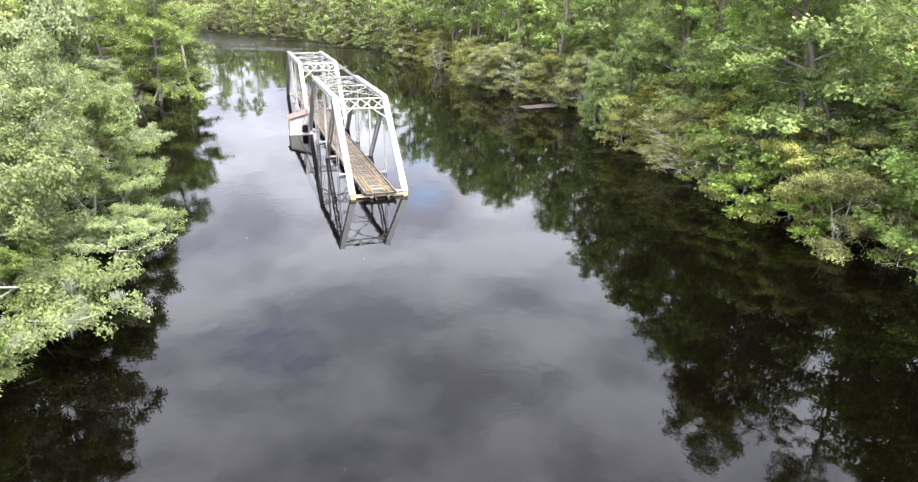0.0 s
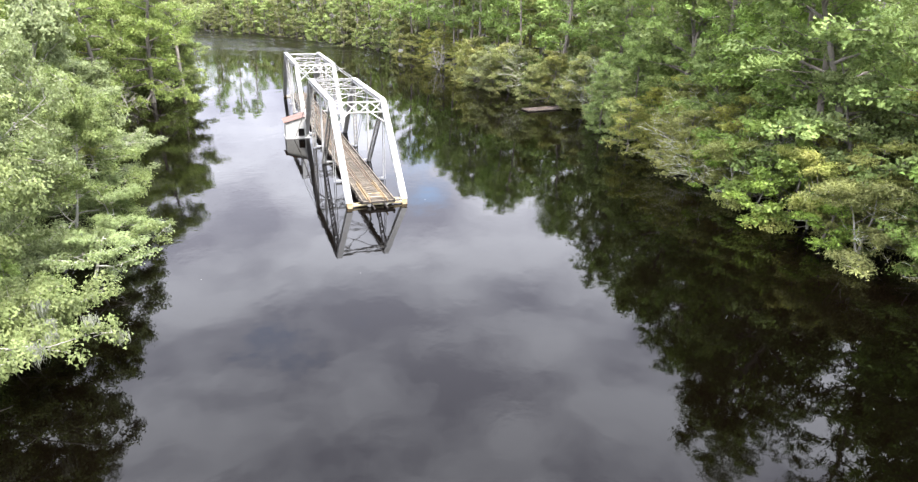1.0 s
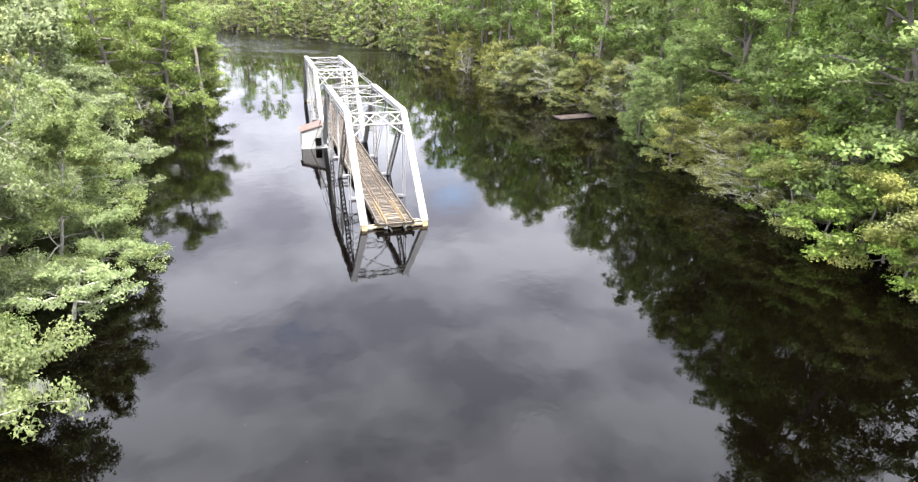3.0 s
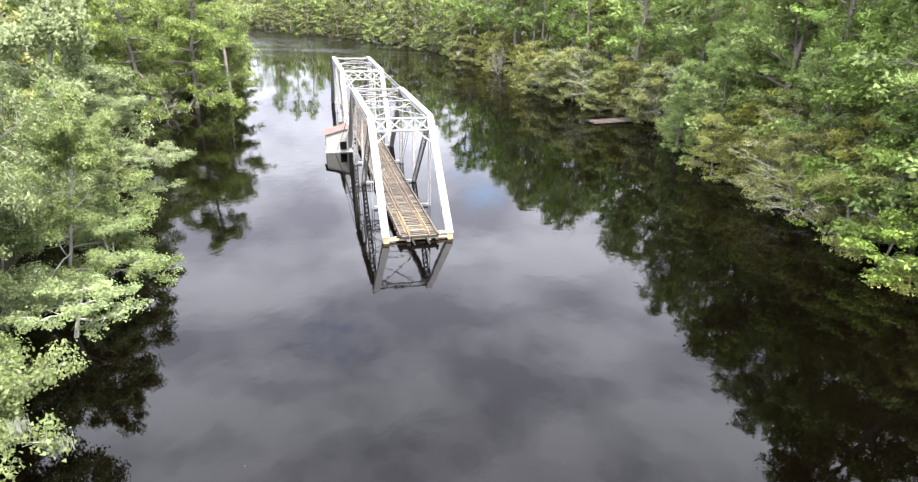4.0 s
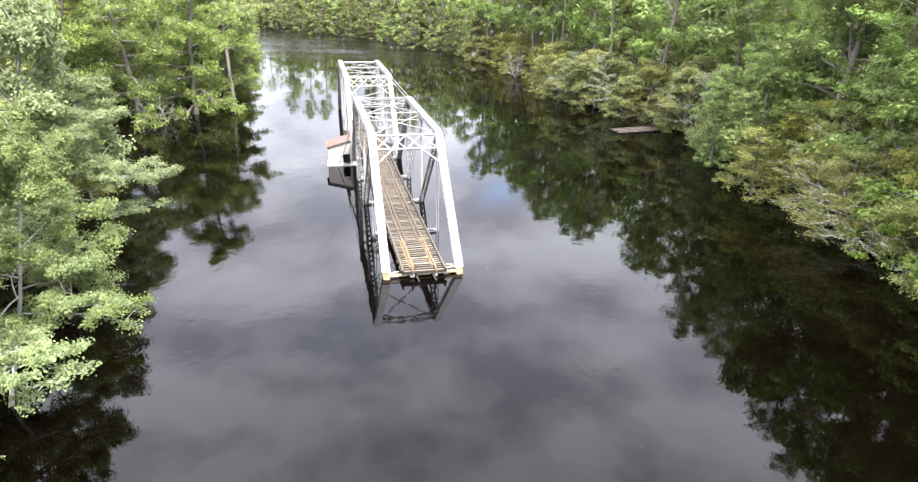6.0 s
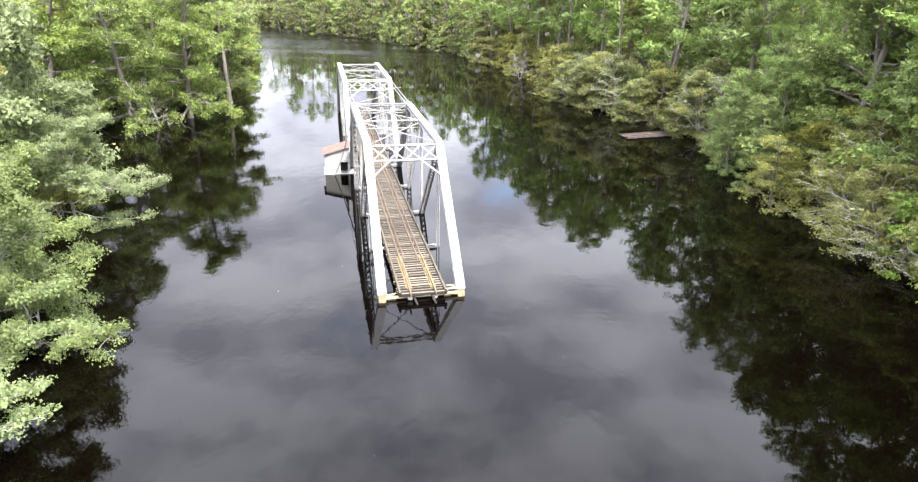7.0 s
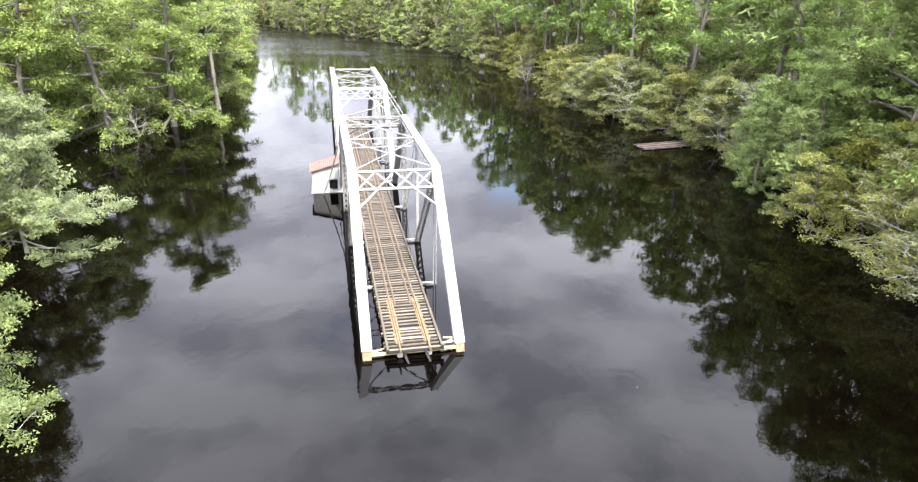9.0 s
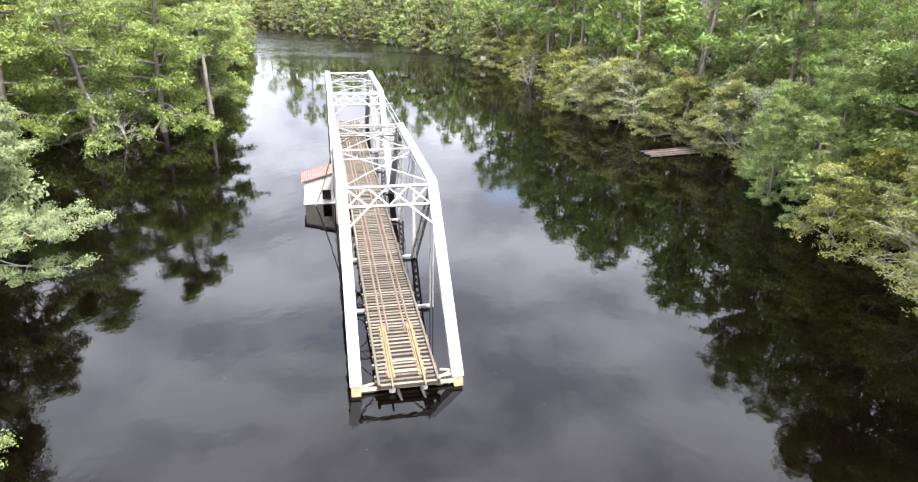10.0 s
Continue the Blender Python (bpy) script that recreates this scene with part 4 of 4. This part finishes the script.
# left forest behind the oaks
for row, gap, depth in ((0, 8.0, 26.0), (1, 8.0, 34.0)):
    y = 18.0 + row * 3
    while y < 88:
        x = -12 - y * 0.30 - depth + place_rng.uniform(-2, 2)
        if x < left_bank(y) - 5:
            grow("hardwood_tree", pick(HARDWOOD_MID), x, y + place_rng.uniform(-2, 2), place_rng.uniform(0.85, 1.1))
        y += gap * place_rng.uniform(0.8, 1.2)
# the middle distance
for row, gap, depth in ((0, 4.6, 2.0), (1, 6.0, 6.5), (2, 6.5, 12.0), (3, 7.5, 19.0), (4, 9.0, 28.0)):
    y = 104.0 + row
    while y < 190:
        x = right_bank(y) + depth * 1.1 + place_rng.uniform(-1.5, 1.5)
        if row == 0:
            if y > 137:
                grow("feathery_cypress", pick(FEATHER_MID), x + 1.0, y, place_rng.uniform(0.6, 1.1))
            elif y > 122:
                grow("waterside_shrub", pick(SHRUB_MID), x + 3.0, y, place_rng.uniform(0.7, 1.1))
        elif place_rng.rand() < 0.5:
            grow("hardwood_tree", pick(HARDWOOD_MID), x, y, place_rng.uniform(0.6, 0.9) if row == 1 else place_rng.uniform(0.9, 1.25))
        else:
            grow("pine_tree", pick(PINE_MID), x, y, place_rng.uniform(1.2, 1.45))
        y += gap * place_rng.uniform(0.8, 1.2)
for row, gap, depth in ((0, 6.0, 5.5), (1, 7.0, 11.0), (2, 8.0, 18.0), (3, 10.0, 27.0)):
    y = (140.0, 134.0, 88.0, 88.0)[row]
    while y < 190:
        x = left_bank(y) - depth + place_rng.uniform(-1.5, 1.5)
        grow("hardwood_tree", pick(HARDWOOD_MID), x, y, place_rng.uniform(0.6, 0.85) if row == 0 else place_rng.uniform(0.95, 1.2))
        y += gap * place_rng.uniform(0.8, 1.2)


# ---------------------------------------------------------------- far woods
def far_wood(name, forms, spots, bark, leaf, label):
    """Many distant trees, as one mesh of wood and leaves."""
    wv, wf, lv, lf = [], [], [], []
    nw = nl = 0
    for x, y, s in spots:
        a, b = forms[place_rng.randint(len(forms))]
        t = place_rng.uniform(0, 6.28)
        turn = np.array(((math.cos(t), -math.sin(t), 0), (math.sin(t), math.cos(t), 0), (0, 0, 1))) * s
        turn[2] *= place_rng.uniform(0.85, 1.45)
        off = np.array((x, y, ground_height(x, y) + 0.5))
        v = np.array(a.wv) @ turn.T + off
        wv.append(v)
        wf += [tuple(i + nw for i in f) for f in a.wf]
        nw += len(v)
        v = b[0] @ turn.T + off
        lv.append(v)
        lf += (b[1] + nl).tolist()
        nl += len(v)
    e = root(name, pose(0, 0, 0), label, "woods", kind="stuff")
    for pname, v, f, mat in (("trunks", wv, wf, bark), ("crowns", lv, lf, leaf)):
        ob = new(pname, mesh_of(pname, np.concatenate(v), f, mat))
        ob.parent = e
    return e


def far_form(p):
    p.wv = np.array(p.wv)
    return p, p.leaf_arrays(True)


FAR_BROAD = [far_form(spreading(121 + i, 16.0, 5.2, 0.05, 10, 4, 2, 14, 1.2, el=(-0.25, 1.1), spread=0.7, detail=1)) for i in range(3)]
FAR_FEATHER = [far_form(spreading(126 + i, 15.0, 4.2, 0.05, 14, 4, 2, 14, 0.68, slim=0.4, flat=0.3, el=(-0.25, 0.8), spread=0.6, detail=1)) for i in range(3)]
FAR_PINE = [far_form(pine(131 + i, 21.0, 16, 11, 0.8, 0.2, 0.55, start=0.3, detail=1)) for i in range(2)]
broad, autumn, tall, edge = [], [], [], []
for depth, gap in ((4, 4.0), (8, 5.0), (13, 6.0), (19, 7.5), (28, 10)):
    y = 190.0
    while y < 300:
        slope = 1.0 / math.hypot(1.0, (right_bank(y + 4) - right_bank(y - 4)) / 8)
        x = right_bank(y) + depth / slope + place_rng.uniform(-2, 2)
        s = place_rng.uniform(0.28, 0.75) if depth == 4 else place_rng.uniform(0.5, 1.0) if depth == 8 else place_rng.uniform(0.95, 1.3)
        (tall if depth > 8 and place_rng.rand() < 0.5 else edge if place_rng.rand() < 0.5 else autumn).append((x, y, s))
        y += gap * slope * place_rng.uniform(0.8, 1.2)
for depth, gap in ((5, 5.0), (12, 7.0), (20, 9)):
    y = 188.0
    while y < 300:
        s = place_rng.uniform(0.5, 0.75) if depth == 5 else place_rng.uniform(0.95, 1.25)
        (edge if place_rng.rand() < 0.7 else autumn).append((left_bank(y) - depth + place_rng.uniform(-2, 2), y, s))
        y += gap * place_rng.uniform(0.8, 1.2)
for i in range(44):
    broad.append((place_rng.uniform(-150, -70), place_rng.uniform(60, 190), place_rng.uniform(0.95, 1.25)))
    if broad[-1][0] > left_bank(broad[-1][1]) - 30:
        broad.pop()
for i in range(40):
    y = place_rng.uniform(30, 200)
    (tall if i % 2 else broad).append((right_bank(y) + place_rng.uniform(40, 80), y, place_rng.uniform(0.95, 1.15)))
for i in range(84):
    a, r = radians(place_rng.uniform(24, 52)), place_rng.uniform(105, 190)
    (tall if i % 2 else broad).append((r * math.sin(a), r * math.cos(a), place_rng.uniform(0.95, 1.2)))
for i in range(22):
    y = place_rng.uniform(-60, 6)
    broad.append((left_bank(y) - place_rng.uniform(8, 40), y, place_rng.uniform(0.7, 1.0)))
    y = place_rng.uniform(-60, 14)
    tall.append((right_bank(y) + place_rng.uniform(8, 40), y, place_rng.uniform(0.7, 1.0)))
far_wood("far_broadleaf_woods", FAR_BROAD, broad, BARK, LEAF_OAK, "distant green broadleaf swamp forest along the river bend")
far_wood("far_swamp_woods", FAR_FEATHER, edge, BARK, LEAF_CYPRESS, "distant green swamp forest with grey trunks at the river bend")
far_wood("far_cypress_woods", FAR_FEATHER, autumn, BARK, LEAF_YELLOW, "distant yellow-green cypress forest along the river bend")
far_wood("far_pine_woods", FAR_PINE, tall, BARK_PINE, LEAF_PINE, "distant dark green pine forest")

# ---------------------------------------------------------------- moss, raft, marker
moss_rng = np.random.RandomState(9)


def moss(x, y, z, length, strands):
    """A beard of grey moss: many thin tapering strands."""
    e = root("hanging_moss", pose(x, y, z), "pale grey beard of hanging moss on an oak limb", "moss", "hanging moss")
    v, f = [], []
    for _ in range(strands):
        px, py = moss_rng.normal(0, 0.17), moss_rng.normal(0, 0.17)
        ln, w, a = length * moss_rng.uniform(0.1, 1.0) ** 1.3, moss_rng.uniform(0.006, 0.016), moss_rng.uniform(0, 3.14)
        dx, dy = math.cos(a) * w, math.sin(a) * w
        b = len(v)
        top = moss_rng.uniform(0, 0.35)
        v += [(px - dx, py - dy, top), (px + dx, py + dy, top), (px + dx * 0.8, py + dy * 0.8, -ln * 0.5), (px - dx * 0.8, py - dy * 0.8, -ln * 0.5), (px * 0.7 + moss_rng.normal(0, 0.06), py * 0.7, -ln)]
        f += [(b, b + 1, b + 2, b + 3), (b + 3, b + 2, b + 4)]
    ob = new("beard", mesh_of("moss", v, f, MOSS_GREY))
    ob.parent = e
    return e


# on the low outer twigs of the oak over the water
low_tips = sorted((q for q in mossy_tips if 2.0 < q.z < 5.5 and q.x > -21.7 and q.y < 31.0), key=lambda q: (-q.x, q.y))
for q in low_tips[::max(1, len(low_tips) // 6)][:7]:
    moss(q.x, q.y, q.z, moss_rng.uniform(0.6, 1.1), 110)

# flecks of foam and leaves adrift on the channel
fleck_rng = np.random.RandomState(21)
v, f = [], []
for _ in range(110):
    y = fleck_rng.uniform(14, 120)
    x = fleck_rng.uniform(left_bank(y) + 8, right_bank(y) - 6)
    r, n = fleck_rng.uniform(0.008, 0.022), len(v)
    for a in range(6):
        w = r * fleck_rng.uniform(0.6, 1.3)
        v.append((x + w * math.cos(a * 1.047), y + w * math.sin(a * 1.047), 0.006))
    v.append((x, y, 0.02))
    f += [(n + a, n + (a + 1) % 6, n + 6) for a in range(6)]
flecks = new("foam_flecks", mesh_of("foam_flecks", v, f, BOARD))
tagged(flecks, "scattered pale foam flecks drifting on the dark river", "foam", kind="stuff")

raft = root("timber_raft", pose(13.5, 111.0, 0.0, 0, 0, 28), "half-sunk raft of dark reddish planks drifting by the bank", "raft")
for i in range(6):
    bm = bmesh.new()
    y = -1.15 + i * 0.44
    bar(bm, (-5.2 + random.uniform(-0.4, 0.4), y, 0.12 + 0.04 * (i % 2)), (5.2 + random.uniform(-0.3, 0.3), y + random.uniform(-0.06, 0.06), 0.20 + 0.04 * (i % 2)), 0.36, 0.10)
    part("plank", bm, TIMBER_DARK, raft)
for x in (-3.9, 0.2, 4.1):
    bm = bmesh.new()
    bar(bm, (x, -1.3, 0.02), (x, 1.3, 0.02), 0.22, 0.2)
    part("bearer", bm, TIMBER_DARK, raft)

marker = root("channel_marker", pose(-20.0, 186.0, 0.0, 0, 0, 10), "small white board on a post at the far bank", "sign")
bm = bmesh.new()
rod(bm, [(0, 0, -1.8), (0, 0, 2.4)], [0.11, 0.09], 8)
part("post", bm, BARK, marker)
bm = bmesh.new()
box(bm, -0.6, 0.6, -0.16, -0.11, 1.3, 2.3)
part("board", bm, BOARD, marker, "blank white board")

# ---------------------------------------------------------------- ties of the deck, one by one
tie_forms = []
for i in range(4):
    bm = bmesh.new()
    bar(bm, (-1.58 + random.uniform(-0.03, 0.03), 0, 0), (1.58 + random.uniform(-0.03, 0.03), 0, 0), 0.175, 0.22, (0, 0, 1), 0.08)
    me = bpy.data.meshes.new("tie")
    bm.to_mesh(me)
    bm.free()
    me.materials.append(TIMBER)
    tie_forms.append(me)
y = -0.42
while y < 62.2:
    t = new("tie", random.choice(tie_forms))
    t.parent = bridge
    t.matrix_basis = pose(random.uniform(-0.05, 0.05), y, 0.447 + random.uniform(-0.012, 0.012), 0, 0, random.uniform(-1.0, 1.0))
    y += random.uniform(0.33, 0.41)
